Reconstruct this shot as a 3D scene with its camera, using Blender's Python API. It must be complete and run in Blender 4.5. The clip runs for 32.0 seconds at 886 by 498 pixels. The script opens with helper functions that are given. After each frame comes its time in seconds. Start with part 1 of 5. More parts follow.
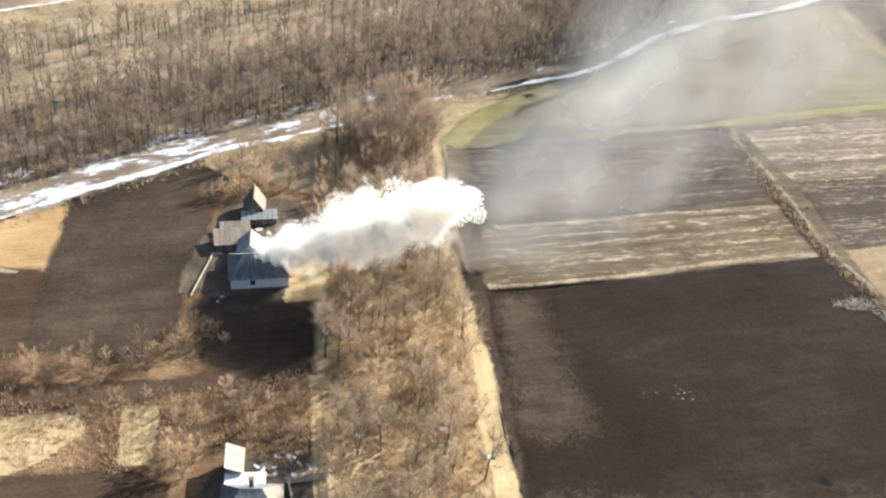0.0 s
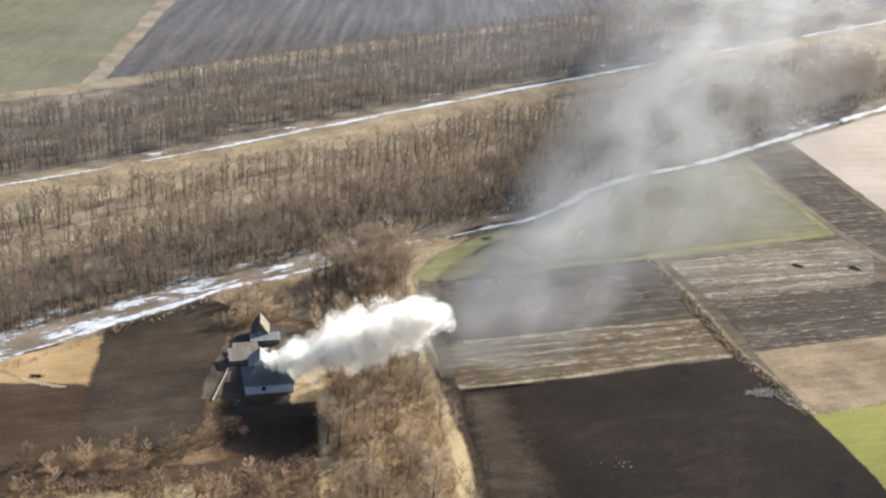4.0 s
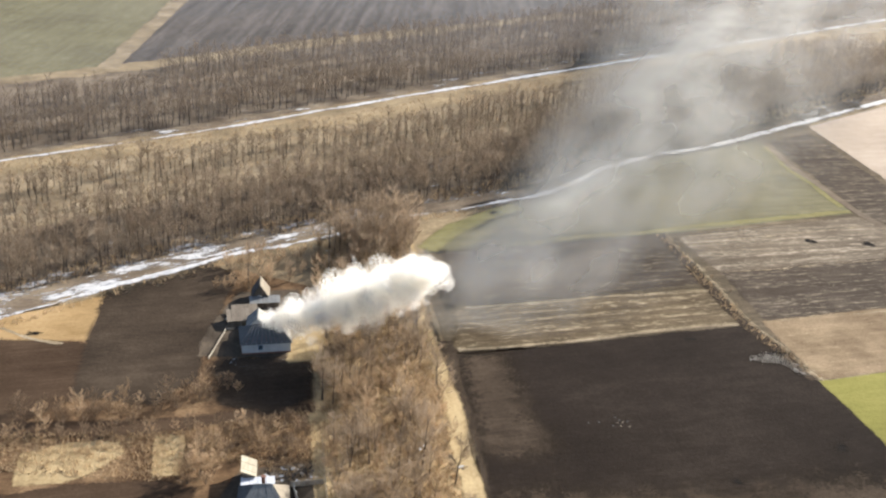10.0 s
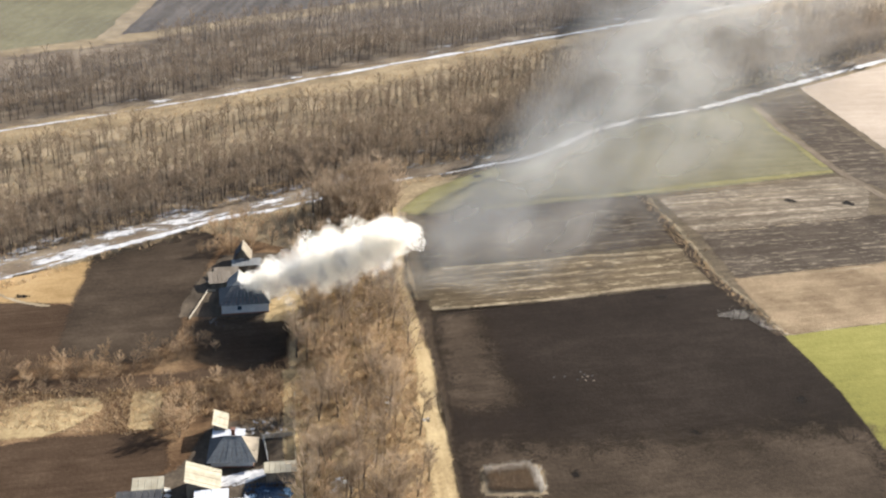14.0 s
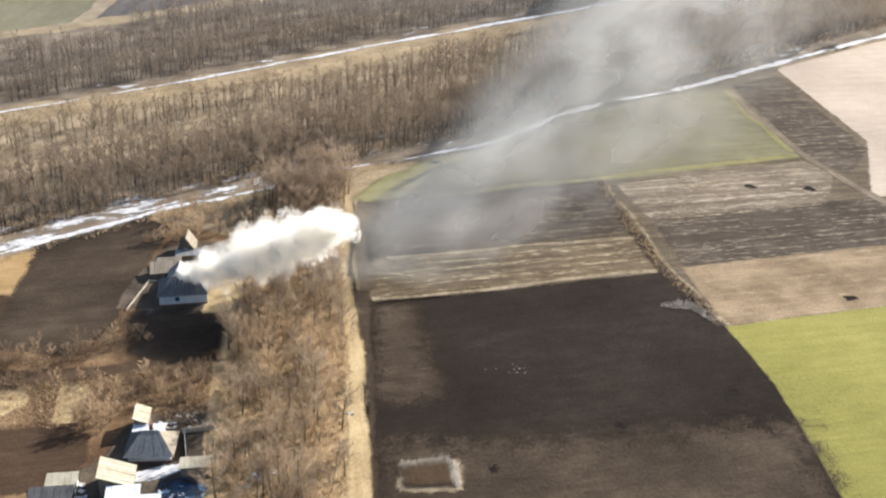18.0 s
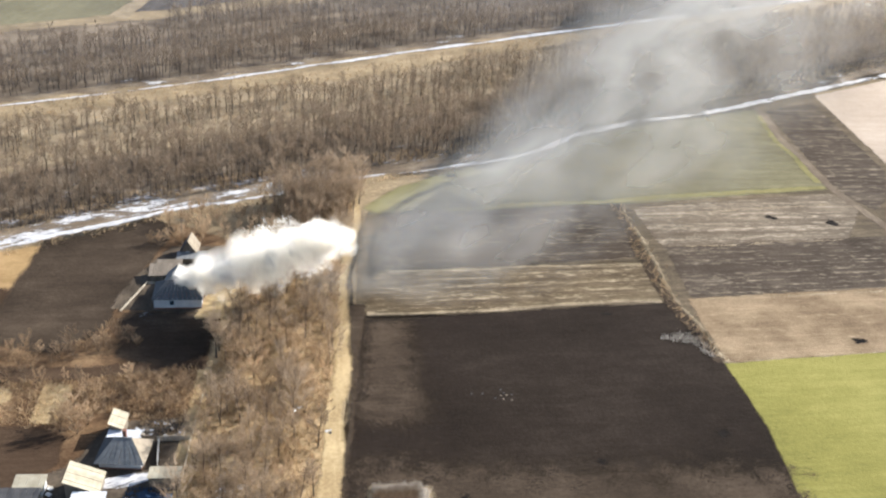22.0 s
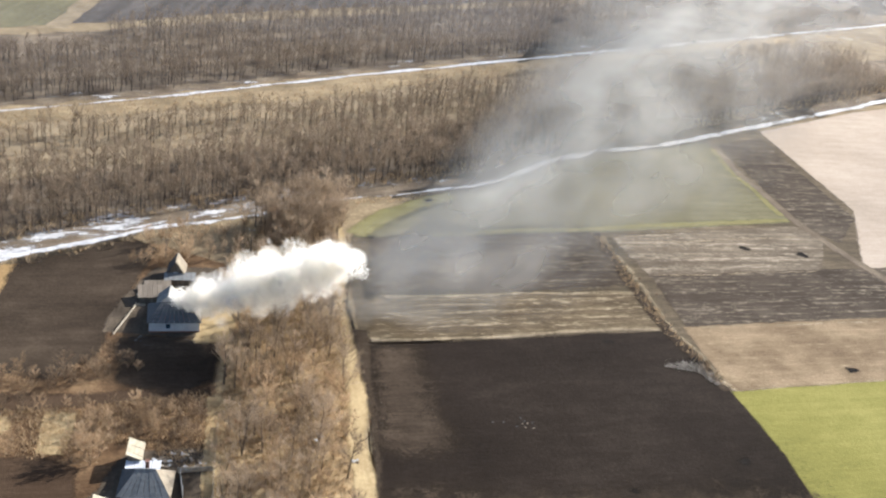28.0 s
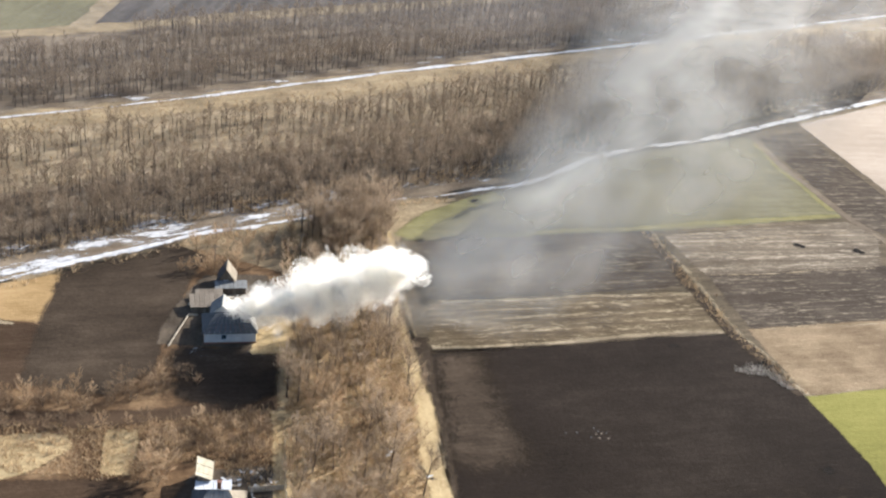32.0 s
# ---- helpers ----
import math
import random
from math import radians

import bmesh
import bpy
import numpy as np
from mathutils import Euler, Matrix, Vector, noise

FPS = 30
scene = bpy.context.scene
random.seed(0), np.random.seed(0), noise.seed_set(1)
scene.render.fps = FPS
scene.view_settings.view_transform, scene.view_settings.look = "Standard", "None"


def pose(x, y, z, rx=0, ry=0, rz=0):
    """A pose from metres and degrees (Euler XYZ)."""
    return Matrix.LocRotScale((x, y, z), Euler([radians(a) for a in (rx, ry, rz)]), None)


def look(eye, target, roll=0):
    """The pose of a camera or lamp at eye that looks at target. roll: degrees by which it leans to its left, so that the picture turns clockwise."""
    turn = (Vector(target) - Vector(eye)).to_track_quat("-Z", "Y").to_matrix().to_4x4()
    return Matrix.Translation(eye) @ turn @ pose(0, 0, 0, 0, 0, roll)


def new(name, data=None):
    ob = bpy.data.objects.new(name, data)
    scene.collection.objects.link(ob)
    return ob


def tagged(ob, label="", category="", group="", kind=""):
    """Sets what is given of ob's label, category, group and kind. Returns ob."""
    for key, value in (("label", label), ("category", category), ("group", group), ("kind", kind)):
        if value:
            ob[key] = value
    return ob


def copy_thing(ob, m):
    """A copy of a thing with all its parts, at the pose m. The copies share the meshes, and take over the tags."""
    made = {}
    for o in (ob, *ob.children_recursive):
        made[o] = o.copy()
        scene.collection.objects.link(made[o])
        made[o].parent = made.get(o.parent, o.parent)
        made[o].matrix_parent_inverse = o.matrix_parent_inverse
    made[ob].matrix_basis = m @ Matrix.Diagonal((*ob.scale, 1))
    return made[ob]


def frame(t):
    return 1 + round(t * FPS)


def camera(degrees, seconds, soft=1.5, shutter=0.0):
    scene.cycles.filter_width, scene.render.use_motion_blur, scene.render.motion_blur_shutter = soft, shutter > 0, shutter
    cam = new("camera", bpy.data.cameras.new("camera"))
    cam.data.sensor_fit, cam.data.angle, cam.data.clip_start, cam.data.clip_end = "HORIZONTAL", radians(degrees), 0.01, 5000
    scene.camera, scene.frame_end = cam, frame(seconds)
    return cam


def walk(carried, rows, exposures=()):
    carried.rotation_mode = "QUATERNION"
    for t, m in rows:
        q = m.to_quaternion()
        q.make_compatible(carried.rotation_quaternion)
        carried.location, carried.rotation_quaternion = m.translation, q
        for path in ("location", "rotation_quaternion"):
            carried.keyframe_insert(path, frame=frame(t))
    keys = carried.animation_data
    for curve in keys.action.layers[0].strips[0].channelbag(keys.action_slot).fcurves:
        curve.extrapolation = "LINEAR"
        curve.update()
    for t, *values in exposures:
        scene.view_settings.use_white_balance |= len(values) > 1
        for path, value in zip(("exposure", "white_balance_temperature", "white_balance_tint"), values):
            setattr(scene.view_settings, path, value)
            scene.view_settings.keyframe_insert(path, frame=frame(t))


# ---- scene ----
cam = camera(45.0, 32.0, soft=2.2)
PATH = [
    (0, (-12.64, 1.85, 113.86), (-12.544, 3.514, 112.754), 5.1),
    (0.5, (-14.944, -16.133, 116.837), (-14.828, -14.441, 115.776), 5.3),
    (1, (-16.308, -27.872, 120.54), (-16.178, -26.171, 119.497), 5.1),
    (1.5, (-16.009, -33.049, 122.772), (-15.879, -31.348, 121.728), 5.0),
    (2, (-14.796, -33.972, 123.711), (-14.67, -32.269, 122.67), 4.7),
    (2.5, (-13.684, -34.04, 123.829), (-13.561, -32.317, 122.821), 4.3),
    (3, (-14.274, -35.301, 123.897), (-14.145, -33.541, 122.955), 4.1),
    (3.5, (-16.177, -38.008, 124.175), (-16.032, -36.209, 123.315), 4.0),
    (4, (-17.724, -40.334, 124.33), (-17.567, -38.516, 123.511), 4.0),
    (4.5, (-18.191, -41.286, 123.855), (-18.029, -39.461, 123.052), 4.1),
    (6.5, (-11.435, -28.522, 112.921), (-11.318, -26.688, 112.133), 3.7),
    (7, (-11.787, -29.987, 112.398), (-11.668, -28.151, 111.614), 3.8),
    (7.5, (-12.016, -32.72, 112.573), (-11.897, -30.883, 111.791), 3.8),
    (8, (-12.215, -35.284, 112.986), (-12.096, -33.448, 112.202), 3.9),
    (8.5, (-11.953, -37.672, 113.207), (-11.839, -35.837, 112.42), 3.8),
    (9, (-11.69, -39.712, 113.285), (-11.581, -37.878, 112.495), 3.8),
    (9.5, (-11.201, -41.544, 113.266), (-11.097, -39.712, 112.472), 3.7),
    (10, (-10.479, -43.211, 113.171), (-10.379, -41.38, 112.372), 3.6),
    (10.5, (-9.65, -44.604, 113.29), (-9.555, -42.776, 112.484), 3.5),
    (11, (-8.601, -45.981, 113.198), (-8.509, -44.154, 112.389), 3.3),
    (11.5, (-7.562, -47.106, 113.237), (-7.474, -45.282, 112.421), 3.2),
    (12, (-6.42, -47.939, 113.443), (-6.337, -46.118, 112.62), 3.1),
    (12.5, (-4.917, -48.586, 113.699), (-4.839, -46.768, 112.868), 3.0),
    (13, (-3.435, -49.102, 113.922), (-3.363, -47.288, 113.084), 2.8),
    (13.5, (-1.723, -49.462, 114.189), (-1.656, -47.651, 113.343), 2.7),
    (14, (0.075, -49.725, 114.569), (0.136, -47.917, 113.716), 2.5),
    (14.5, (2.18, -49.787, 114.681), (2.235, -47.982, 113.822), 2.4),
    (16.5, (10.806, -48.869, 116.396), (10.842, -47.075, 115.512), 2.0),
    (17, (13.081, -48.521, 116.739), (13.114, -46.729, 115.852), 1.9),
    (17.5, (15.5, -47.762, 117.154), (15.529, -45.973, 116.262), 1.9),
    (18, (17.837, -47.277, 117.675), (17.863, -45.489, 116.779), 1.9),
    (18.5, (20.857, -46.619, 118.118), (20.871, -44.832, 117.219), 1.8),
    (19, (23.463, -46.119, 118.713), (23.456, -44.334, 117.81), 1.8),
    (19.5, (25.798, -45.287, 119.1), (25.767, -43.503, 118.196), 1.9),
    (20, (28.053, -44.544, 119.499), (28.002, -42.761, 118.593), 2.0),
    (20.5, (29.594, -43.896, 119.962), (29.53, -42.114, 119.056), 2.3),
    (21, (30.066, -43.185, 120.06), (29.998, -41.402, 119.156), 2.7),
    (21.5, (29.883, -42.566, 120.025), (29.814, -40.781, 119.125), 3.1),
    (22, (29.088, -42.224, 120.006), (29.019, -40.438, 119.108), 3.7),
    (22.5, (27.914, -42.025, 119.662), (27.845, -40.237, 118.77), 4.1),
    (23, (26.042, -41.75, 119.3), (25.979, -39.959, 118.412), 4.7),
    (23.5, (24.032, -41.606, 118.761), (23.982, -39.812, 117.878), 5.2),
    (24, (21.715, -41.453, 118.218), (21.682, -39.655, 117.342), 5.7),
    (24.5, (19.306, -41.255, 117.699), (19.29, -39.454, 116.829), 6.2),
    (25, (16.805, -41.037, 117.109), (16.811, -39.232, 116.248), 6.6),
    (25.5, (14.28, -40.79, 116.786), (14.323, -38.982, 115.932), 6.9),
    (27.5, (3.522, -39.477, 115.073), (3.676, -37.664, 114.243), 7.7),
    (28, (1.145, -38.996, 114.785), (1.298, -37.183, 113.955), 7.7),
    (28.5, (-1.204, -38.335, 114.437), (-1.049, -36.522, 113.606), 7.8),
    (29, (-3.275, -37.67, 114.22), (-3.118, -35.858, 113.389), 7.7),
    (29.5, (-4.869, -36.826, 114.036), (-4.712, -35.014, 113.203), 7.7),
    (30, (-6.26, -36.193, 113.847), (-6.102, -34.382, 113.015), 7.5),
    (30.5, (-7.56, -35.588, 113.772), (-7.403, -33.777, 112.938), 7.4),
    (31, (-8.945, -35.036, 113.602), (-8.789, -33.225, 112.768), 7.3),
    (31.5, (-10.186, -34.075, 113.178), (-10.031, -32.265, 112.343), 7.1),
    (32, (-10.897, -30.989, 112.293), (-10.746, -29.181, 111.452), 6.9),
]
walk(cam, [(t, look(eye, target, roll)) for t, eye, target, roll in PATH],
     [(0, 1.32, 6250, 9), (1, 1.19, 6200, 9), (2, 1.15, 6150, 9), (3, 1.13, 6050, 9), (3.6, 0.96, 6000, 9), (4, 0.86, 6000, 9), (4.5, 0.85, 6000, 9), (6.5, 0.88, 6150, 9), (9, 0.90, 6350, 10), (14.5, 0.97, 6450, 10), (18, 1.02, 6250, 10), (22, 1.04, 6200, 10), (26, 0.98, 6150, 10), (32, 0.96, 6150, 10)])

# ---- light ----
SUN_WAY = Vector((0.79, 0.61, 0)).normalized()
SUN_UP = 30.0
world = bpy.data.worlds.new("winter_sky")
scene.world = world
world.use_nodes = True
wn = world.node_tree.nodes
sky = wn.new("ShaderNodeTexSky")
sky.sky_type, sky.sun_disc = "NISHITA", False
sky.sun_elevation, sky.sun_rotation = radians(SUN_UP), math.atan2(SUN_WAY.x, SUN_WAY.y)
sky.air_density, sky.dust_density = 1.0, 2.0
world.node_tree.links.new(sky.outputs[0], wn["Background"].inputs[0])
wn["Background"].inputs[1].default_value = 0.10
sun = new("sun", bpy.data.lights.new("sun", "SUN"))
sun.data.energy, sun.data.angle, sun.data.color = 5.0, radians(0.6), (1.0, 0.955, 0.885)
sun_from = SUN_WAY * math.cos(radians(SUN_UP)) + Vector((0, 0, math.sin(radians(SUN_UP))))
sun.matrix_basis = look(sun_from * 300, (0, 0, 0))


# ---- materials ----
def blank(name, rough=0.9):
    m = bpy.data.materials.new(name)
    m.use_nodes = True
    nt = m.node_tree
    b = nt.nodes["Principled BSDF"]
    b.inputs["Roughness"].default_value = rough
    b.inputs["Specular IOR Level"].default_value = 0.25
    return m, nt, b


def noise_node(nt, scale, detail=4.0, vec=None, rough=0.55):
    n = nt.nodes.new("ShaderNodeTexNoise")
    n.inputs["Scale"].default_value, n.inputs["Detail"].default_value, n.inputs["Roughness"].default_value = scale, detail, rough
    if vec is not None:
        nt.links.new(vec, n.inputs["Vector"])
    return n.outputs["Fac"]


def ramp(nt, fac, stops):
    r = nt.nodes.new("ShaderNodeValToRGB")
    while len(r.color_ramp.elements) < len(stops):
        r.color_ramp.elements.new(0.5)
    for e, (p, c) in zip(r.color_ramp.elements, stops):
        e.position, e.color = p, (*c, 1)
    nt.links.new(fac, r.inputs[0])
    return r.outputs["Color"]


def mix(nt, fac, a, b, kind="MIX"):
    n = nt.nodes.new("ShaderNodeMix")
    n.data_type, n.blend_type = "RGBA", kind
    if isinstance(fac, float):
        n.inputs[0].default_value = fac
    else:
        nt.links.new(fac, n.inputs[0])
    for socket, v in ((n.inputs[6], a), (n.inputs[7], b)):
        if isinstance(v, tuple):
            socket.default_value = (*v, 1)
        else:
            nt.links.new(v, socket)
    return n.outputs[2]


def calc(nt, op, a, b=0.0):
    n = nt.nodes.new("ShaderNodeMath")
    n.operation = op
    for socket, v in ((n.inputs[0], a), (n.inputs[1], b)):
        if isinstance(v, (int, float)):
            socket.default_value = v
        else:
            nt.links.new(v, socket)
    return n.outputs[0]


def span(nt, v, lo, hi):
    n = nt.nodes.new("ShaderNodeMapRange")
    nt.links.new(v, n.inputs[0])
    n.inputs[1].default_value, n.inputs[2].default_value = lo, hi
    return n.outputs[0]


def place(nt, turn=0.0, stretch=(1, 1, 1)):
    g = nt.nodes.new("ShaderNodeNewGeometry")
    m = nt.nodes.new("ShaderNodeMapping")
    m.vector_type = "TEXTURE"
    m.inputs["Rotation"].default_value = (0, 0, radians(turn))
    m.inputs["Scale"].default_value = [1 / q for q in stretch]
    nt.links.new(g.outputs["Position"], m.inputs["Vector"])
    return m.outputs[0]


def bump(nt, b, height, strength=0.4, distance=0.1):
    n = nt.nodes.new("ShaderNodeBump")
    n.inputs["Strength"].default_value, n.inputs["Distance"].default_value = strength, distance
    nt.links.new(height, n.inputs["Height"])
    nt.links.new(n.outputs[0], b.inputs["Normal"])


def earth(name, dark, mid, light, turn=0.0, patch=0.03, rows=0.5, row_mix=0.35, grain=1.2, straw=None, straw_mix=0.0, soft=True, ridge=0.5, green=None):
    """Field ground: large stains, rows along one way, clods and straw; a ragged rim where the sheet has one."""
    m, nt, b = blank(name, 0.95)
    b.inputs["Specular IOR Level"].default_value = 0.06
    flat = place(nt)
    along = place(nt, turn, (0.05, 1, 1))
    big, fine = noise_node(nt, patch, 5, flat), noise_node(nt, grain, 8, flat, 0.7)
    lines = noise_node(nt, rows, 3, along, 0.6)
    v = calc(nt, "ADD", calc(nt, "MULTIPLY", big, 1 - row_mix), calc(nt, "MULTIPLY", lines, row_mix))
    clods = noise_node(nt, 0.32, 5, place(nt, turn, (0.45, 1, 1)), 0.7)
    v = calc(nt, "ADD", calc(nt, "MULTIPLY", v, 0.52), calc(nt, "ADD", calc(nt, "MULTIPLY", fine, 0.26), calc(nt, "MULTIPLY", clods, 0.22)))
    col = ramp(nt, v, [(0.39, dark), (0.5, mid), (0.61, light)])
    if straw:
        s = span(nt, calc(nt, "ADD", calc(nt, "MULTIPLY", lines, 0.35), calc(nt, "MULTIPLY", noise_node(nt, 0.8, 7, place(nt, turn, (0.33, 1, 1)), 0.8), 0.65)), 0.62 - straw_mix * 0.3, 0.72 - straw_mix * 0.25)
        col = mix(nt, s, col, straw)
    if green:
        col = mix(nt, span(nt, noise_node(nt, 0.05, 5, flat), 0.45, 0.7), col, green)
    nt.links.new(col, b.inputs["Base Color"])
    bump(nt, b, calc(nt, "ADD", calc(nt, "MULTIPLY", lines, ridge), calc(nt, "MULTIPLY", fine, 0.6)), 0.7, 0.25)
    if soft:
        rim = nt.nodes.new("ShaderNodeAttribute")
        rim.attribute_name = "rim"
        ragged = calc(nt, "ADD", calc(nt, "MULTIPLY", noise_node(nt, 0.25, 3, flat, 0.6), 0.3), calc(nt, "MULTIPLY", noise_node(nt, 3.5, 4, flat, 0.8), 0.7))
        keep = span(nt, calc(nt, "ADD", rim.outputs["Fac"], calc(nt, "MULTIPLY", calc(nt, "SUBTRACT", ragged, 0.5), 2.4)), 0.47, 0.53)
        clear, out = nt.nodes.new("ShaderNodeBsdfTransparent"), nt.nodes.new("ShaderNodeMixShader")
        nt.links.new(keep, out.inputs[0])
        nt.links.new(clear.outputs[0], out.inputs[1])
        nt.links.new(b.outputs[0], out.inputs[2])
        nt.links.new(out.outputs[0], nt.nodes["Material Output"].inputs["Surface"])
    return m


def coat(name, a, c, scale=0.6, rough=0.85, metal=0.0, grain=6.0, streak=None, relief=0.25):
    """Paint, board, slate or bark: two tones in stains and grain, in the object's own place."""
    m, nt, b = blank(name, rough)
    b.inputs["Metallic"].default_value = metal
    t = nt.nodes.new("ShaderNodeTexCoord")
    v = t.outputs["Object"]
    if streak:
        mp = nt.nodes.new("ShaderNodeMapping")
        mp.inputs["Scale"].default_value = streak
        nt.links.new(v, mp.inputs["Vector"])
        v = mp.outputs[0]
    info = nt.nodes.new("ShaderNodeObjectInfo")
    f = calc(nt, "ADD", calc(nt, "MULTIPLY", noise_node(nt, scale, 5, v), 0.6), calc(nt, "MULTIPLY", noise_node(nt, grain, 6, v, 0.7), 0.4))
    f = calc(nt, "ADD", f, calc(nt, "MULTIPLY", calc(nt, "SUBTRACT", info.outputs["Random"], 0.5), 0.12))
    nt.links.new(ramp(nt, f, [(0.35, a), (0.65, c)]), b.inputs["Base Color"])
    bump(nt, b, noise_node(nt, grain, 6, v, 0.7), relief, 0.03)
    return m


def fibre(name, stops, through_light=0.0):
    """Twigs, grass and flecks: each sliver has a tone of its own."""
    m, nt, b = blank(name, 0.9)
    g = nt.nodes.new("ShaderNodeNewGeometry")
    info = nt.nodes.new("ShaderNodeObjectInfo")
    v = calc(nt, "ADD", calc(nt, "MULTIPLY", g.outputs["Random Per Island"], 0.6), calc(nt, "MULTIPLY", noise_node(nt, 0.09, 3, g.outputs["Position"]), 0.5))
    v = calc(nt, "ADD", v, calc(nt, "MULTIPLY", calc(nt, "SUBTRACT", info.outputs["Random"], 0.5), 0.4))
    col = ramp(nt, v, stops)
    nt.links.new(col, b.inputs["Base Color"])
    if through_light:
        tr, ms = nt.nodes.new("ShaderNodeBsdfTranslucent"), nt.nodes.new("ShaderNodeMixShader")
        nt.links.new(col, tr.inputs[0])
        ms.inputs[0].default_value = through_light
        nt.links.new(b.outputs[0], ms.inputs[1])
        nt.links.new(tr.outputs[0], ms.inputs[2])
        nt.links.new(ms.outputs[0], nt.nodes["Material Output"].inputs["Surface"])
    return m


def snow(name, cover):
    """Broken ice and snow: white where it lies, the ground showing through ragged holes."""
    m, nt, b = blank(name, 0.6)
    flat = place(nt)
    nt.links.new(ramp(nt, noise_node(nt, 0.5, 6, flat), [(0.3, (0.32, 0.322, 0.335)), (0.6, (0.58, 0.57, 0.56))]), b.inputs["Base Color"])
    bump(nt, b, noise_node(nt, 0.8, 6, flat), 0.5, 0.3)
    rim = nt.nodes.new("ShaderNodeAttribute")
    rim.attribute_name = "rim"
    n = calc(nt, "ADD", calc(nt, "MULTIPLY", noise_node(nt, 0.16, 3, place(nt, 33, (0.45, 1, 1))), 0.5), calc(nt, "MULTIPLY", noise_node(nt, 0.9, 7, place(nt, 33, (0.3, 1, 1)), 0.8), 0.5))
    keep = span(nt, calc(nt, "ADD", calc(nt, "MULTIPLY", rim.outputs["Fac"], 0.3), n), 0.98 - cover * 0.55, 1.04 - cover * 0.55)
    clear, out = nt.nodes.new("ShaderNodeBsdfTransparent"), nt.nodes.new("ShaderNodeMixShader")
    nt.links.new(keep, out.inputs[0])
    nt.links.new(clear.outputs[0], out.inputs[1])
    nt.links.new(b.outputs[0], out.inputs[2])
    nt.links.new(out.outputs[0], nt.nodes["Material Output"].inputs["Surface"])
    return m


def puff(name, colour, thick):
    """Thin smoke: round wisps, thickest in the middle and fading to nothing."""
    m, nt, b = blank(name, 1.0)
    b.inputs["Base Color"].default_value = (*colour, 1)
    b.inputs["Specular IOR Level"].default_value = 0.0
    tr, ms = nt.nodes.new("ShaderNodeBsdfTranslucent"), nt.nodes.new("ShaderNodeMixShader")
    tr.inputs[0].default_value = (*colour, 1)
    ms.inputs[0].default_value = 0.6
    nt.links.new(b.outputs[0], ms.inputs[1])
    nt.links.new(tr.outputs[0], ms.inputs[2])
    rim = nt.nodes.new("ShaderNodeAttribute")
    rim.attribute_name = "rim"
    wisp = span(nt, noise_node(nt, 0.13, 6, place(nt), 0.6), 0.12, 0.84)
    keep = calc(nt, "MULTIPLY", calc(nt, "MULTIPLY", span(nt, rim.outputs["Fac"], 0.0, 0.8), wisp), thick * 1.4)
    clear, out = nt.nodes.new("ShaderNodeBsdfTransparent"), nt.nodes.new("ShaderNodeMixShader")
    nt.links.new(keep, out.inputs[0])
    nt.links.new(clear.outputs[0], out.inputs[1])
    nt.links.new(ms.outputs[0], out.inputs[2])
    nt.links.new(out.outputs[0], nt.nodes["Material Output"].inputs["Surface"])
    return m


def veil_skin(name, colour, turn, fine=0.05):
    """Drifting smoke, and the painted far haze, as one thin layer: soft streaks along the wind, fading to its rim."""
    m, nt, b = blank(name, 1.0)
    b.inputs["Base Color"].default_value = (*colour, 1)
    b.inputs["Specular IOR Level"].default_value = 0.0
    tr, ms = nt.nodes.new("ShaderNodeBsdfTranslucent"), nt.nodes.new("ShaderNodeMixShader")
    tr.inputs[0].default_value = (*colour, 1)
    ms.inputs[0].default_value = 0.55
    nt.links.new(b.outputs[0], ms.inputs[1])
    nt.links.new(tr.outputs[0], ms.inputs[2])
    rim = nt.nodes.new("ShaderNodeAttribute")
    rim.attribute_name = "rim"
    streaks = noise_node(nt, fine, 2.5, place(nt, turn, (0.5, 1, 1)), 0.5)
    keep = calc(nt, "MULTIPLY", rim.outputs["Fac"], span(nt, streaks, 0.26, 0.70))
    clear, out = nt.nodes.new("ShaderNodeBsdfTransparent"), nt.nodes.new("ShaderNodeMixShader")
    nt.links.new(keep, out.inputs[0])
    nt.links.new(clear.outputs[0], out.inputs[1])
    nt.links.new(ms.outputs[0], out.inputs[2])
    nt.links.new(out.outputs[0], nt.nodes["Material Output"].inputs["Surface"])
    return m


GROUND = earth("dry_ground", (0.13, 0.098, 0.06), (0.24, 0.182, 0.11), (0.38, 0.295, 0.18), 33, 0.06, 0.4, 0.25, 0.9, soft=False)
FOREST_FLOOR = earth("leaf_litter", (0.078, 0.058, 0.041), (0.148, 0.114, 0.08), (0.26, 0.207, 0.147), 33, 0.08, 0.5, 0.2, 1.0)
BLACK_SOIL = earth("black_soil", (0.0125, 0.0088, 0.0066), (0.0205, 0.0147, 0.011), (0.034, 0.0253, 0.0188), 13.5, 0.03, 0.9, 0.12, 1.2, ridge=0.2)
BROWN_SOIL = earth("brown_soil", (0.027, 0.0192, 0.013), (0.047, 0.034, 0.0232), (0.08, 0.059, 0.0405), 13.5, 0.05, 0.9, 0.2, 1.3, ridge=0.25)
GREY_SOIL = earth("grey_ploughland", (0.033, 0.0245, 0.0175), (0.06, 0.046, 0.034), (0.10, 0.08, 0.06), 13.5, 0.05, 0.7, 0.25, 1.6, straw=(0.27, 0.225, 0.165), straw_mix=0.32)
STUBBLE = earth("stubble", (0.052, 0.037, 0.022), (0.10, 0.074, 0.045), (0.19, 0.147, 0.092), 13.5, 0.06, 0.5, 0.4, 1.6, straw=(0.38, 0.31, 0.205), straw_mix=0.33)
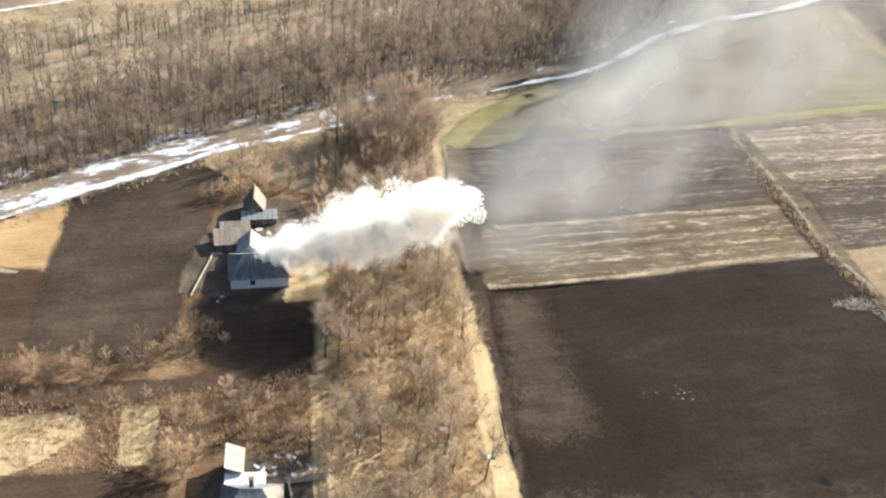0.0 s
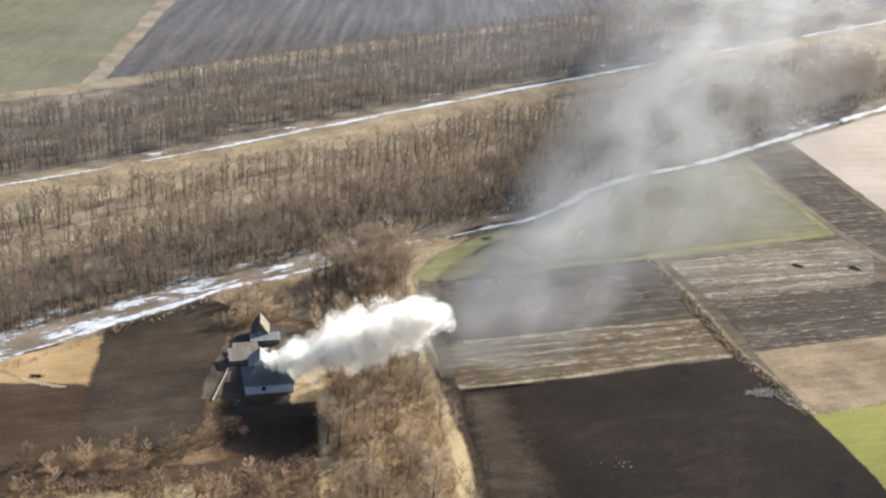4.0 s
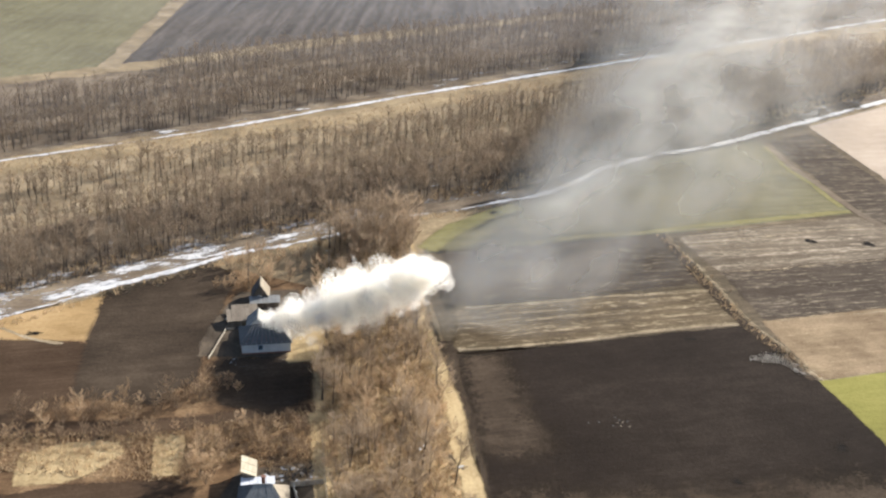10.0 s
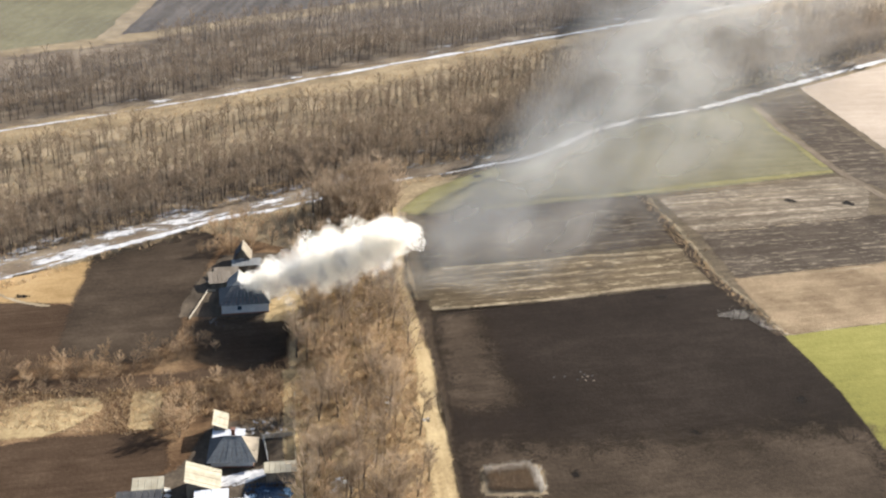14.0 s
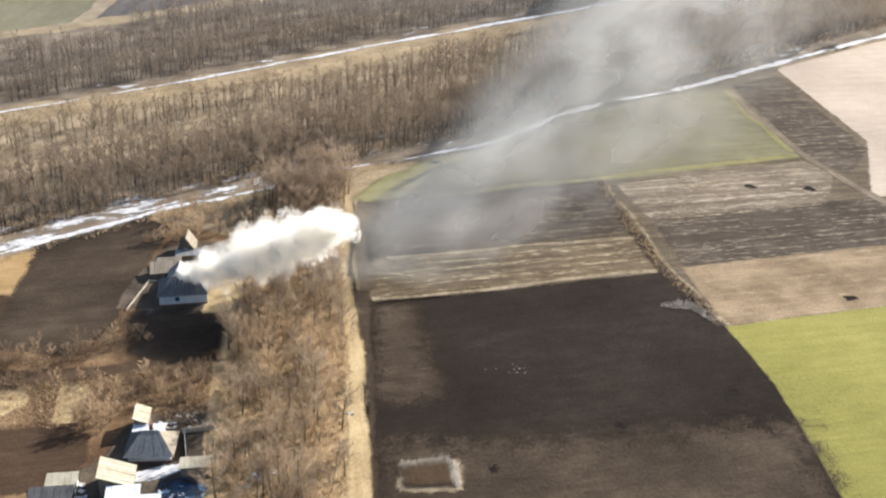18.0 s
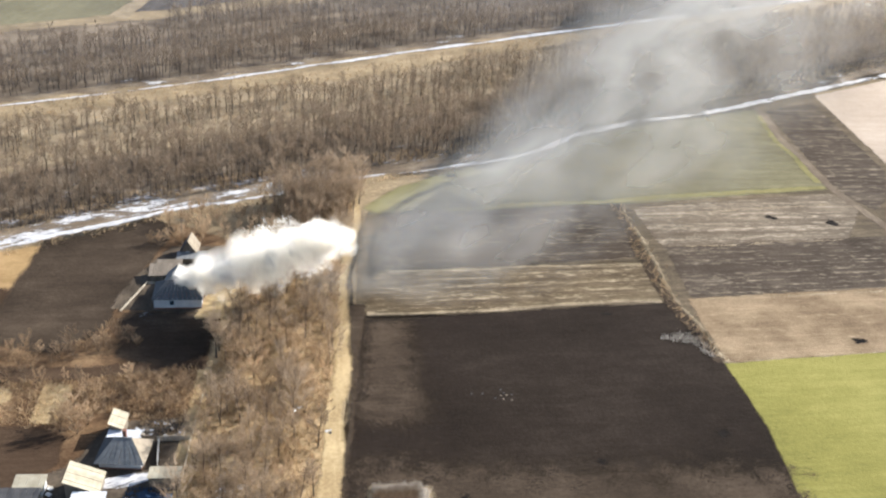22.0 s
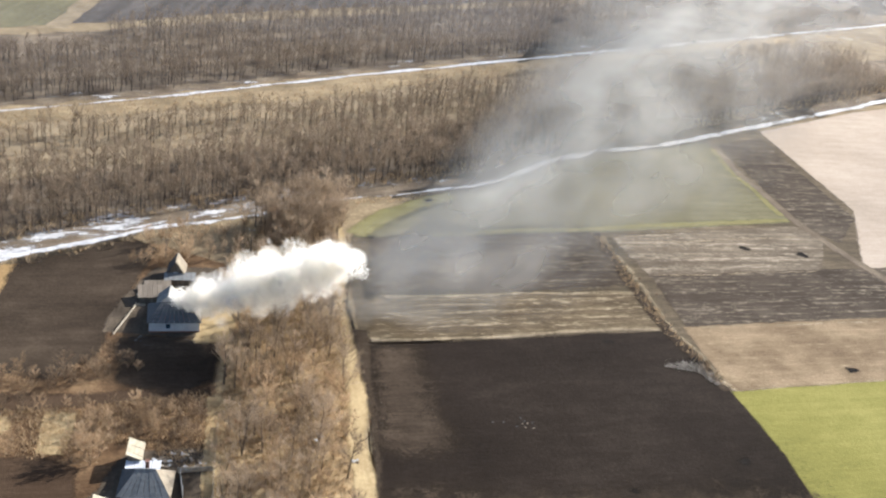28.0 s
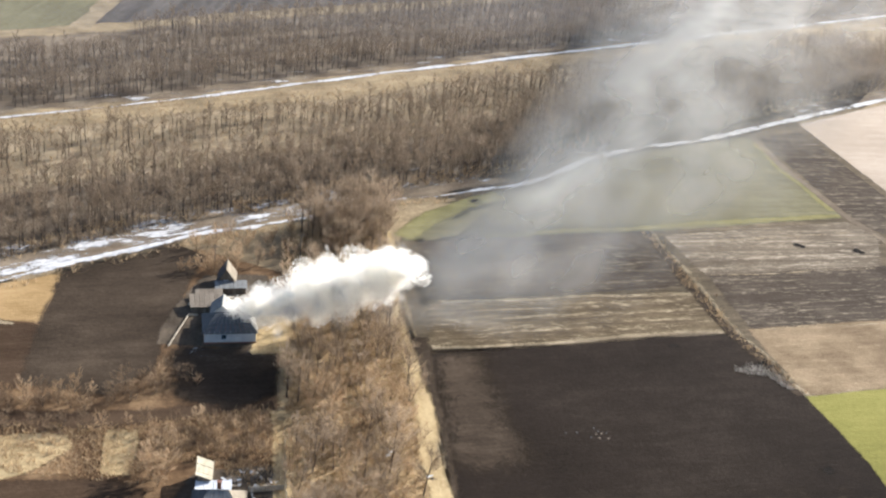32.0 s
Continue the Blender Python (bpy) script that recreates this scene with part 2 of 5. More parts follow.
STRAW_LINE = earth("straw_rows", (0.14, 0.11, 0.07), (0.29, 0.232, 0.152), (0.46, 0.38, 0.265), 13.5, 0.1, 0.8, 0.4, 1.8)
PALE_STUBBLE = earth("pale_stubble", (0.075, 0.058, 0.041), (0.14, 0.112, 0.081), (0.235, 0.19, 0.14), 13.5, 0.04, 0.4, 0.35, 1.3, straw=(0.40, 0.335, 0.255), straw_mix=0.38)
TAN_FIELD = earth("tan_field", (0.12, 0.083, 0.05), (0.215, 0.155, 0.095), (0.335, 0.252, 0.16), 13.5, 0.06, 0.7, 0.15, 1.8, straw=(0.40, 0.315, 0.205), straw_mix=0.2)
PALE_FIELD = earth("pale_field", (0.30, 0.245, 0.19), (0.38, 0.31, 0.245), (0.46, 0.385, 0.31), 13.5, 0.02, 0.5, 0.3, 1.0)
WHEAT = earth("winter_wheat", (0.092, 0.082, 0.05), (0.132, 0.119, 0.07), (0.188, 0.168, 0.10), 13.5, 0.03, 0.35, 0.4, 1.2, straw=(0.25, 0.215, 0.125), straw_mix=0.12)
BRIGHT_WHEAT = earth("bright_wheat", (0.15, 0.14, 0.038), (0.205, 0.188, 0.052), (0.265, 0.24, 0.075), 13.5, 0.03, 0.5, 0.3, 1.2)
VERGE = earth("grass_verge", (0.125, 0.113, 0.048), (0.185, 0.166, 0.072), (0.255, 0.226, 0.105), 13.5, 0.08, 0.6, 0.3, 1.4)
DRY_GRASS = earth("dry_grass", (0.19, 0.13, 0.066), (0.34, 0.252, 0.135), (0.50, 0.385, 0.215), 98, 0.07, 0.6, 0.3, 1.5)
ORANGE_GRASS = earth("rust_grass", (0.24, 0.155, 0.07), (0.33, 0.22, 0.105), (0.42, 0.29, 0.15), 13.5, 0.06, 0.6, 0.25, 1.2)
VILLAGE = earth("village_earth", (0.06, 0.034, 0.018), (0.125, 0.077, 0.042), (0.27, 0.178, 0.098), 13.5, 0.09, 0.6, 0.2, 1.5)
RED_SOIL = earth("red_brown_soil", (0.036, 0.022, 0.013), (0.058, 0.037, 0.023), (0.09, 0.06, 0.038), 13.5, 0.05, 0.9, 0.35, 1.5)
MEADOW = earth("clearing_grass", (0.165, 0.113, 0.062), (0.33, 0.238, 0.13), (0.49, 0.368, 0.212), 98, 0.09, 0.5, 0.2, 1.4)
CLEARING = earth("bleached_grass", (0.125, 0.094, 0.06), (0.225, 0.175, 0.113), (0.345, 0.275, 0.182), 33, 0.09, 0.5, 0.25, 1.2)
FIELD_BASE = earth("weedy_soil", (0.055, 0.042, 0.028), (0.10, 0.078, 0.052), (0.20, 0.158, 0.105), 13.5, 0.06, 0.5, 0.45, 1.3)
DIRT = earth("dirt_track", (0.09, 0.068, 0.048), (0.14, 0.11, 0.08), (0.22, 0.175, 0.125), 98, 0.1, 0.8, 0.3, 1.4)
YARD = earth("yard_earth", (0.046, 0.036, 0.026), (0.083, 0.065, 0.047), (0.15, 0.117, 0.084), 98, 0.15, 0.8, 0.2, 1.4)
FAR_PLOUGH = earth("far_ploughland", (0.042, 0.035, 0.031), (0.08, 0.069, 0.061), (0.145, 0.126, 0.112), 86, 0.02, 0.2, 0.7, 0.6)
FAR_GRASS = earth("far_pasture", (0.10, 0.088, 0.05), (0.145, 0.13, 0.075), (0.20, 0.18, 0.11), 86, 0.02, 0.3, 0.3, 0.6)
ICE = snow("river_ice", 0.47)
CHANNEL_ICE = snow("channel_snow", 0.49)
SNOW_STREAK = snow("snow_streaks", 0.34)
SNOW_PATCH = snow("snow_patches", 0.22)
SNOW_SPECKS = snow("snow_specks", 0.14)
TWIG = fibre("twigs", [(0.1, (0.13, 0.095, 0.064)), (0.5, (0.315, 0.235, 0.16)), (0.9, (0.55, 0.43, 0.305))], 0.45)
GREY_TWIG = fibre("grey_twigs", [(0.1, (0.122, 0.089, 0.061)), (0.5, (0.268, 0.202, 0.141)), (0.9, (0.475, 0.378, 0.274))], 0.45)
DARK_BARK = fibre("dark_bark", [(0.1, (0.05, 0.039, 0.03)), (0.9, (0.15, 0.115, 0.085))])
BARK = fibre("bark", [(0.1, (0.085, 0.064, 0.046)), (0.9, (0.22, 0.17, 0.12))])
RUSSET = fibre("russet_twigs", [(0.1, (0.092, 0.064, 0.042)), (0.5, (0.222, 0.155, 0.10)), (0.9, (0.385, 0.285, 0.19))], 0.4)
SCRUB = fibre("scrub_twigs", [(0.1, (0.21, 0.147, 0.089)), (0.5, (0.45, 0.315, 0.192)), (0.9, (0.70, 0.54, 0.36))], 0.52)
REED = fibre("dry_stalks", [(0.1, (0.23, 0.15, 0.08)), (0.5, (0.40, 0.285, 0.165)), (0.9, (0.58, 0.44, 0.275))], 0.45)
SMOKE = fibre("white_smoke", [(0.0, (0.965, 0.935, 0.875)), (1.0, (0.985, 0.965, 0.915))], 0.72)
HAZE = veil_skin("grey_smoke", (0.86, 0.835, 0.775), 62)
SOFT_SMOKE = puff("soft_white_smoke", (0.98, 0.96, 0.925), 0.26)
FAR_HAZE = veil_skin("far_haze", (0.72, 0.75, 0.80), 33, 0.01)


# ---- builders ----
def soup(name, verts, tris, mats, index=None):
    """One mesh from arrays of corners and triangles."""
    me = bpy.data.meshes.new(name)
    verts, tris = np.asarray(verts, np.float32), np.asarray(tris, np.int32)
    me.vertices.add(len(verts))
    me.vertices.foreach_set("co", verts.ravel())
    me.loops.add(tris.size)
    me.loops.foreach_set("vertex_index", tris.ravel())
    me.polygons.add(len(tris))
    me.polygons.foreach_set("loop_start", np.arange(0, tris.size, 3, dtype=np.int32))
    for m in mats:
        me.materials.append(m)
    if index is not None:
        me.polygons.foreach_set("material_index", np.asarray(index, np.int32))
    me.update(calc_edges=True)
    return me


def part(name, bm, material, parent, label=""):
    me = bpy.data.meshes.new(name)
    bm.to_mesh(me)
    bm.free()
    me.materials.append(material)
    ob = new(name, me)
    ob.parent = parent
    if label:
        ob["label"] = label
    return ob


def thing(name, m, label, category, group="", kind=""):
    ob = new(name)
    ob.matrix_basis = m
    ob.empty_display_size = 0.5
    return tagged(ob, label, category, group, kind)


def sheet(name, points, material, z, label, category="field", soft=1.6, wobble=0.5, seed=0, step=1.5, grow=0.7):
    """A plot of ground: its outline is drawn in short uneven steps, with a rim in which it thins out."""
    rng = random.Random(seed)
    ring = []
    n = len(points)
    for i in range(n):
        a, b = Vector(points[i]), Vector(points[(i + 1) % n])
        k = max(1, int((b - a).length / step))
        ring += [a.lerp(b, j / k) for j in range(k)]
    area = sum(ring[i].x * ring[i - 1].y - ring[i - 1].x * ring[i].y for i in range(len(ring)))
    if area > 0:
        ring.reverse()
    outs, ins = [], []
    for i, p in enumerate(ring):
        d = (ring[(i + 1) % len(ring)] - ring[i - 1])
        side = Vector((d.y, -d.x)).normalized()
        w = wobble * 0.7 * noise.noise((p.x * 0.12, p.y * 0.12, seed + 3.3)) * 2
        outs.append(p + side * (soft * 0.8 + grow + w))
        ins.append(p - side * (soft * 0.8 - grow - w))
    k = len(ring)
    verts = [(*p, z) for p in outs] + [(*p, z) for p in ins]
    faces = [(i, (i + 1) % k, k + (i + 1) % k, k + i) for i in range(k)] + [tuple(range(k, 2 * k))]
    bm = bmesh.new()
    rim = bm.verts.layers.float.new("rim")
    vs = [bm.verts.new(v) for v in verts]
    for i, v in enumerate(vs):
        v[rim] = 0.0 if i < k else 1.0
    for f in faces:
        bm.faces.new([vs[j] for j in f])
    bm.faces.ensure_lookup_table()
    bmesh.ops.triangulate(bm, faces=[bm.faces[-1]])
    bmesh.ops.recalc_face_normals(bm, faces=bm.faces)
    me = bpy.data.meshes.new(name)
    bm.to_mesh(me)
    bm.free()
    me.materials.append(material)
    return tagged(new(name, me), label, category, kind="structure")


def wash(name, points, material, z, label, category="field", soft=5.0, step=2.0):
    """A plot whose edge fades over a broad belt, on a fine grid."""
    p = np.array(points, float)
    q = np.roll(p, -1, 0)
    lo, hi = p.min(0) - soft, p.max(0) + soft
    nx, ny = int((hi[0] - lo[0]) / step) + 2, int((hi[1] - lo[1]) / step) + 2
    g = np.stack(np.meshgrid(lo[0] + np.arange(nx) * step, lo[1] + np.arange(ny) * step), -1).reshape(-1, 2)
    e = q - p
    f = np.clip(((g[:, None] - p) * e).sum(2) / (e * e).sum(1), 0, 1)
    d = np.linalg.norm(g[:, None] - p - f[..., None] * e, axis=2).min(1)
    d *= np.where([inside(x, y, points) for x, y in g], 1, -1)
    rim = np.clip(0.5 + d / (2 * soft), 0, 1)
    i = (np.arange(nx - 1)[None] + nx * np.arange(ny - 1)[:, None]).ravel()
    tris = np.concatenate([np.c_[i, i + 1, i + nx + 1], np.c_[i, i + nx + 1, i + nx]])
    tris = tris[(rim[tris] > 0).any(1)]
    me = soup(name, np.c_[g, np.full(len(g), z)], tris, [material])
    me.attributes.new("rim", "FLOAT", "POINT").data.foreach_set("value", rim.astype(np.float32))
    return tagged(new(name, me), label, category, kind="structure")


def puffs(name, centres, sizes, material, label, category="smoke", seed=0):
    """Thin smoke as a swarm of round wisps, each fading towards its rim."""
    rng = np.random.RandomState(seed)
    n = len(centres)
    face = rng.normal(0, 0.3, (n, 3)) + (0.39, 0.92, 0.07)
    face /= np.linalg.norm(face, axis=1, keepdims=True)
    a = np.cross(face, rng.normal(0, 1, (n, 3)))
    a /= np.linalg.norm(a, axis=1, keepdims=True)
    b = np.cross(face, a)
    s = np.asarray(sizes).reshape(-1, 1) * rng.uniform(0.6, 1.4, (n, 1))
    c = np.asarray(centres)
    ring = [c + (a * math.cos(k * math.pi / 4) + b * math.sin(k * math.pi / 4)) * s for k in range(8)]
    v = np.stack([c] + ring, 1).reshape(-1, 3)
    tris = (np.arange(n)[:, None, None] * 9 + np.array([(0, 1 + k, 1 + (k + 1) % 8) for k in range(8)])).reshape(-1, 3)
    me = soup(name, v, tris, [material])
    me.attributes.new("rim", "FLOAT", "POINT").data.foreach_set("value", np.tile([1.0] + [0.0] * 8, n).astype(np.float32))
    return tagged(new(name, me), label, category, kind="stuff")


def ribbon(name, line, width, material, z, label, category="track", soft=1.0, wander=0.5, seed=0, step=2.0, kind="structure", peak=1.0):
    """A strip along a line, widths given at its ends or at each point, thinning to both sides; peak under 1: broken up all along."""
    pts, ws = [], []
    for i in range(len(line) - 1):
        a, b = Vector(line[i]), Vector(line[i + 1])
        wa, wb = (width[i], width[i + 1]) if isinstance(width, (list, tuple)) else (width, width)
        k = max(1, int((b - a).length / step))
        pts += [a.lerp(b, j / k) for j in range(k)]
        ws += [wa + (wb - wa) * j / k for j in range(k)]
    pts.append(Vector(line[-1]))
    ws.append(width[-1] if isinstance(width, (list, tuple)) else width)
    # round the corners of the line
    for _ in range(6):
        pts = [pts[0]] + [(pts[i - 1] + pts[i] * 2 + pts[i + 1]) / 4 for i in range(1, len(pts) - 1)] + [pts[-1]]
    bm = bmesh.new()
    rim = bm.verts.layers.float.new("rim")
    rows = []
    for i, p in enumerate(pts):
        d = pts[min(i + 1, len(pts) - 1)] - pts[max(i - 1, 0)]
        side = Vector((-d.y, d.x)).normalized()
        p = p + side * noise.noise((p.x * 0.06, p.y * 0.06, seed + 7.1)) * wander * 2
        w = ws[i] * (1 + 0.35 * noise.noise((p.x * 0.1, p.y * 0.1, seed + 1.7)))
        row = []
        for s, r in ((-w / 2 - soft, 0), (-w / 2 + min(soft * 0.3, w * 0.4), 1), (w / 2 - min(soft * 0.3, w * 0.4), 1), (w / 2 + soft, 0)):
            v = bm.verts.new((*(p + side * s), z))
            v[rim] = r * peak
            row.append(v)
        rows.append(row)
    for a, b in zip(rows, rows[1:]):
        for j in range(3):
            bm.faces.new((a[j + 1], a[j], b[j], b[j + 1]))
    bmesh.ops.recalc_face_normals(bm, faces=bm.faces)
    me = bpy.data.meshes.new(name)
    bm.to_mesh(me)
    bm.free()
    me.materials.append(material)
    return tagged(new(name, me), label, category, kind=kind)


def tube(path, radii, sides):
    """A tapered limb as corners and triangles."""
    verts, tris = [], []
    for i, p in enumerate(path):
        d = (path[min(i + 1, len(path) - 1)] - path[max(i - 1, 0)]).normalized()
        a = d.orthogonal().normalized()
        b = d.cross(a)
        verts += [p + (a * math.cos(2 * math.pi * j / sides) + b * math.sin(2 * math.pi * j / sides)) * radii[i] for j in range(sides)]
    for i in range(len(path) - 1):
        for j in range(sides):
            p, q, r, s = i * sides + j, i * sides + (j + 1) % sides, (i + 1) * sides + j, (i + 1) * sides + (j + 1) % sides
            tris += [(p, q, r), (q, s, r)]
    return verts, tris


def bare_tree(seed, h, limbs, twigs, start=0.3, spread=0.36, stems=1, thick=0.017, twig_w=0.05, twig_l=1.3):
    """A leafless tree: (trunk corners, triangles), (crown corners, triangles)."""
    rng = random.Random(seed)
    tv, tt, cv, ct = [], [], [], []

    def add(vs, ts, v, t):
        k = len(vs)
        vs += v
        ts += [(a + k, b + k, c + k) for a, b, c in t]
    roots = []
    for s in range(stems):
        lean = Vector((rng.uniform(-1, 1), rng.uniform(-1, 1), 0)) * (0.06 if stems == 1 else 0.34)
        hh = h * (1 if s == 0 else rng.uniform(0.7, 0.95))
        path = [Vector((0, 0, -0.2)) + (lean + Vector((rng.gauss(0, 0.012), rng.gauss(0, 0.012), 0))) * hh * f + Vector((0, 0, hh * f * 0.9 + 0.2 * min(1, f * 8))) for f in (0, 0.2, 0.4, 0.6, 0.8, 1)]
        r0 = thick * hh * (1 if stems == 1 else 0.7)
        v, t = tube(path, [r0 * k for k in (1.25, 0.9, 0.72, 0.52, 0.32, 0.08)], 5)
        add(tv, tt, v, t)
        roots.append((path, hh, r0))
    tips = []
    for i in range(limbs):
        path, hh, r0 = roots[i % stems]
        f = start + (0.97 - start) * ((i + rng.random()) / limbs)
        x = f * 5
        k = min(int(x), 4)
        base = path[k].lerp(path[k + 1], x - k)
        a = rng.uniform(0, 2 * math.pi)
        up = rng.uniform(0.35, 1.1) + f * 0.7
        d = Vector((math.cos(a), math.sin(a), up)).normalized()
        ln = hh * spread * (1.15 - 0.75 * f) * rng.uniform(0.7, 1.25)
        mid = base + d * ln * 0.5 + Vector((0, 0, ln * 0.03))
        end = base + d * ln + Vector((rng.gauss(0, 0.06), rng.gauss(0, 0.06), rng.uniform(0.02, 0.2))) * ln
        r = r0 * (1.05 - f) * 0.45 + 0.012
        v, t = tube([base, mid, end], [r, r * 0.65, r * 0.2], 3)
        add(cv, ct, v, t)
        tips.append((base, mid, end, d))
    for i in range(twigs):
        base, mid, end, d = tips[rng.randrange(len(tips))]
        f = rng.uniform(0.15, 1.0) ** 0.7
        p = base.lerp(mid, f * 2) if f < 0.5 else mid.lerp(end, f * 2 - 1)
        w = Vector((rng.gauss(0, 0.6), rng.gauss(0, 0.6), rng.gauss(0.35, 0.5)))
        w = (w + d * 0.7).normalized()
        ln = twig_l * rng.uniform(0.5, 1.3) * h / 11
        q = w.cross(Vector((rng.gauss(0, 1), rng.gauss(0, 1), rng.gauss(0, 1)))).normalized() * twig_w * rng.uniform(0.6, 1.4)
        k = len(cv)
        cv += [p - q * 0.5, p + q * 0.5, p + w * ln]
        ct.append((k, k + 1, k + 2))
    return (np.array(tv), np.array(tt)), (np.array(cv), np.array(ct))


def grove(name, spots, shapes, label, category="wood", seed=0, mats=None, low=0.75, high=1.2):
    """Many trees, past counting, as one mesh."""
    rng = np.random.RandomState(seed)
    vs, ts, ix, k = [], [], [], 0
    for x, y in spots:
        shape = shapes[rng.randint(len(shapes))]
        a, s = rng.uniform(0, 2 * np.pi), rng.uniform(low, high)
        c, q = np.cos(a) * s, np.sin(a) * s
        turn = np.array([[c, q, 0], [-q, c, 0], [0, 0, s * rng.uniform(0.9, 1.1)]])
        for n, (v, t) in enumerate(shape):
            vs.append(v @ turn + (x, y, 0))
            ts.append(t + k)
            ix.append(np.full(len(t), n))
            k += len(v)
    me = soup(name, np.concatenate(vs), np.concatenate(ts), mats or [BARK, TWIG], np.concatenate(ix))
    return tagged(new(name, me), label, category, kind="stuff")


def slivers(name, spots, material, label, category, length=0.9, width=0.05, lean=0.35, seed=0, each=1):
    """Stalks: one thin blade each, standing at the given spots."""
    rng = np.random.RandomState(seed)
    p = np.repeat(np.asarray(spots, float), each, axis=0)
    n = len(p)
    p = p + np.c_[rng.normal(0, 0.25, (n, 2)) if each > 1 else np.zeros((n, 2))]
    base = np.c_[p, np.zeros(n)]
    w = rng.normal(0, 1, (n, 2))
    w /= np.linalg.norm(w, axis=1, keepdims=True)
    ln = length * rng.uniform(0.5, 1.4, n)
    wd = np.c_[w * width * rng.uniform(0.6, 1.5, (n, 1)), np.zeros(n)]
    tip = base + np.c_[rng.normal(0, lean, (n, 2)) * ln[:, None], ln]
    v = np.stack([base - wd, base + wd, tip], 1).reshape(-1, 3)
    return tagged(new(name, soup(name, v, np.arange(3 * n).reshape(-1, 3), [material])), label, category, kind="stuff")


def flecks(name, centres, size, material, label, category="smoke", seed=0):
    """Drifting smoke as a swarm of tiny flakes."""
    rng = np.random.RandomState(seed)
    n = len(centres)
    face = rng.normal(0, 0.33, (n, 3)) + (0.39, 0.92, 0.07)
    face /= np.linalg.norm(face, axis=1, keepdims=True)
    a = np.cross(face, rng.normal(0, 1, (n, 3)))
    a /= np.linalg.norm(a, axis=1, keepdims=True)
    b = np.cross(face, a)
    s = size * rng.uniform(0.6, 1.4, (n, 1))
    c = np.asarray(centres)
    v = np.stack([c + a * s, c - a * s * 0.5 + b * s * 0.87, c - a * s * 0.5 - b * s * 0.87], 1).reshape(-1, 3)
    return tagged(new(name, soup(name, v, np.arange(3 * n).reshape(-1, 3), [material])), label, category, kind="stuff")


def inside(x, y, poly):
    hit = False
    for i in range(len(poly)):
        (x1, y1), (x2, y2) = poly[i - 1], poly[i]
        if (y1 > y) != (y2 > y) and x < (x2 - x1) * (y - y1) / (y2 - y1) + x1:
            hit = not hit
    return hit


def scatter(poly, count, seed, gap=0.0):
    rng = random.Random(seed)
    xs, ys = [p[0] for p in poly], [p[1] for p in poly]
    out, tries = [], 0
    cells = {}
    while len(out) < count and tries < count * 30:
        tries += 1
        x, y = rng.uniform(min(xs), max(xs)), rng.uniform(min(ys), max(ys))
        if not inside(x, y, poly):
            continue
        if gap:
            cx, cy = int(x // gap), int(y // gap)
            if any((x - a) ** 2 + (y - b) ** 2 < gap * gap for i in (-1, 0, 1) for j in (-1, 0, 1) for a, b in cells.get((cx + i, cy + j), ())):
                continue
            cells.setdefault((cx, cy), []).append((x, y))
        out.append((x, y))
    return out


def strew(line, lo, hi, x0, x1, count, seed, gap=0.0):
    """Spots between two distances north of a line."""
    r = random.Random(seed)
    out, cells, tries = [], {}, 0
    while len(out) < count and tries < count * 8:
        tries += 1
        a, d = r.uniform(x0, x1), r.uniform(lo, hi)
        x, y = a - 0.555 * d, along(line, a) + 0.83 * d
        if gap:
            cx, cy = int(x // gap), int(y // gap)
            if any((x - p) ** 2 + (y - q) ** 2 < gap * gap for i in (-1, 0, 1) for j in (-1, 0, 1) for p, q in cells.get((cx + i, cy + j), ())):
                continue
            cells.setdefault((cx, cy), []).append((x, y))
        out.append((x, y))
    return out


def along(line, x):
    for (x1, y1), (x2, y2) in zip(line, line[1:]):
        if x <= x2 or (x2, y2) == line[-1]:
            return y1 + (y2 - y1) * (x - x1) / (x2 - x1)


# ---- ground and fields ----
bm = bmesh.new()
bmesh.ops.create_grid(bm, x_segments=24, y_segments=24, size=2600)
bmesh.ops.translate(bm, verts=bm.verts, vec=(0, 1500, 0))
me = bpy.data.meshes.new("ground")
bm.to_mesh(me)
bm.free()
me.materials.append(GROUND)
tagged(new("ground", me), "dry brown grassland on a flat river plain", "ground", kind="structure")

RIVER = [(-186.9, 96.7), (-137.4, 133.8), (-93.7, 169.2), (-82.8, 179.3), (-69.0, 191.6), (-51.2, 206.3), (-29.4, 219.5), (-8.9, 236.0), (11.9, 246.6), (30.1, 257.3), (46.8, 271.2), (56.7, 285.8), (77.2, 302.7), (103.2, 318.3), (148.4, 353.2), (198.6, 393.8), (368.7, 530.3)]
CHANNEL = [(-226.2, 193.6), (-128.0, 269.8), (-102.0, 288.0), (-66.6, 313.9), (-30.4, 345.0), (37.8, 398.0), (110.5, 454.0), (178.0, 505.5), (434.1, 700.9)]
LANE = [(-10.4, 243.1), (-5.4, 229.0), (-2.4, 210.8), (-1.6, 188.6), (0.4, 170.6), (3.1, 149.7), (5.9, 130.0), (7.7, 109.3), (9.5, 89.8), (10.7, 58.9)]
DITCH = [(65.6, 232.2), (69.8, 203.1), (74.2, 177.3), (82.7, 153.9), (87.2, 131.5), (88.9, 97.0), (92.1, 58.0)]

NORTH = Vector((-0.555, 0.83))


def band(line, lo, hi, x0, x1):
    """The strip between two distances north of a line."""
    pts = [(x, along(line, x)) for x in np.linspace(x0, x1, 26)]
    return [(x + NORTH.x * lo, y + NORTH.y * lo) for x, y in pts] + [(x + NORTH.x * hi, y + NORTH.y * hi) for x, y in reversed(pts)]


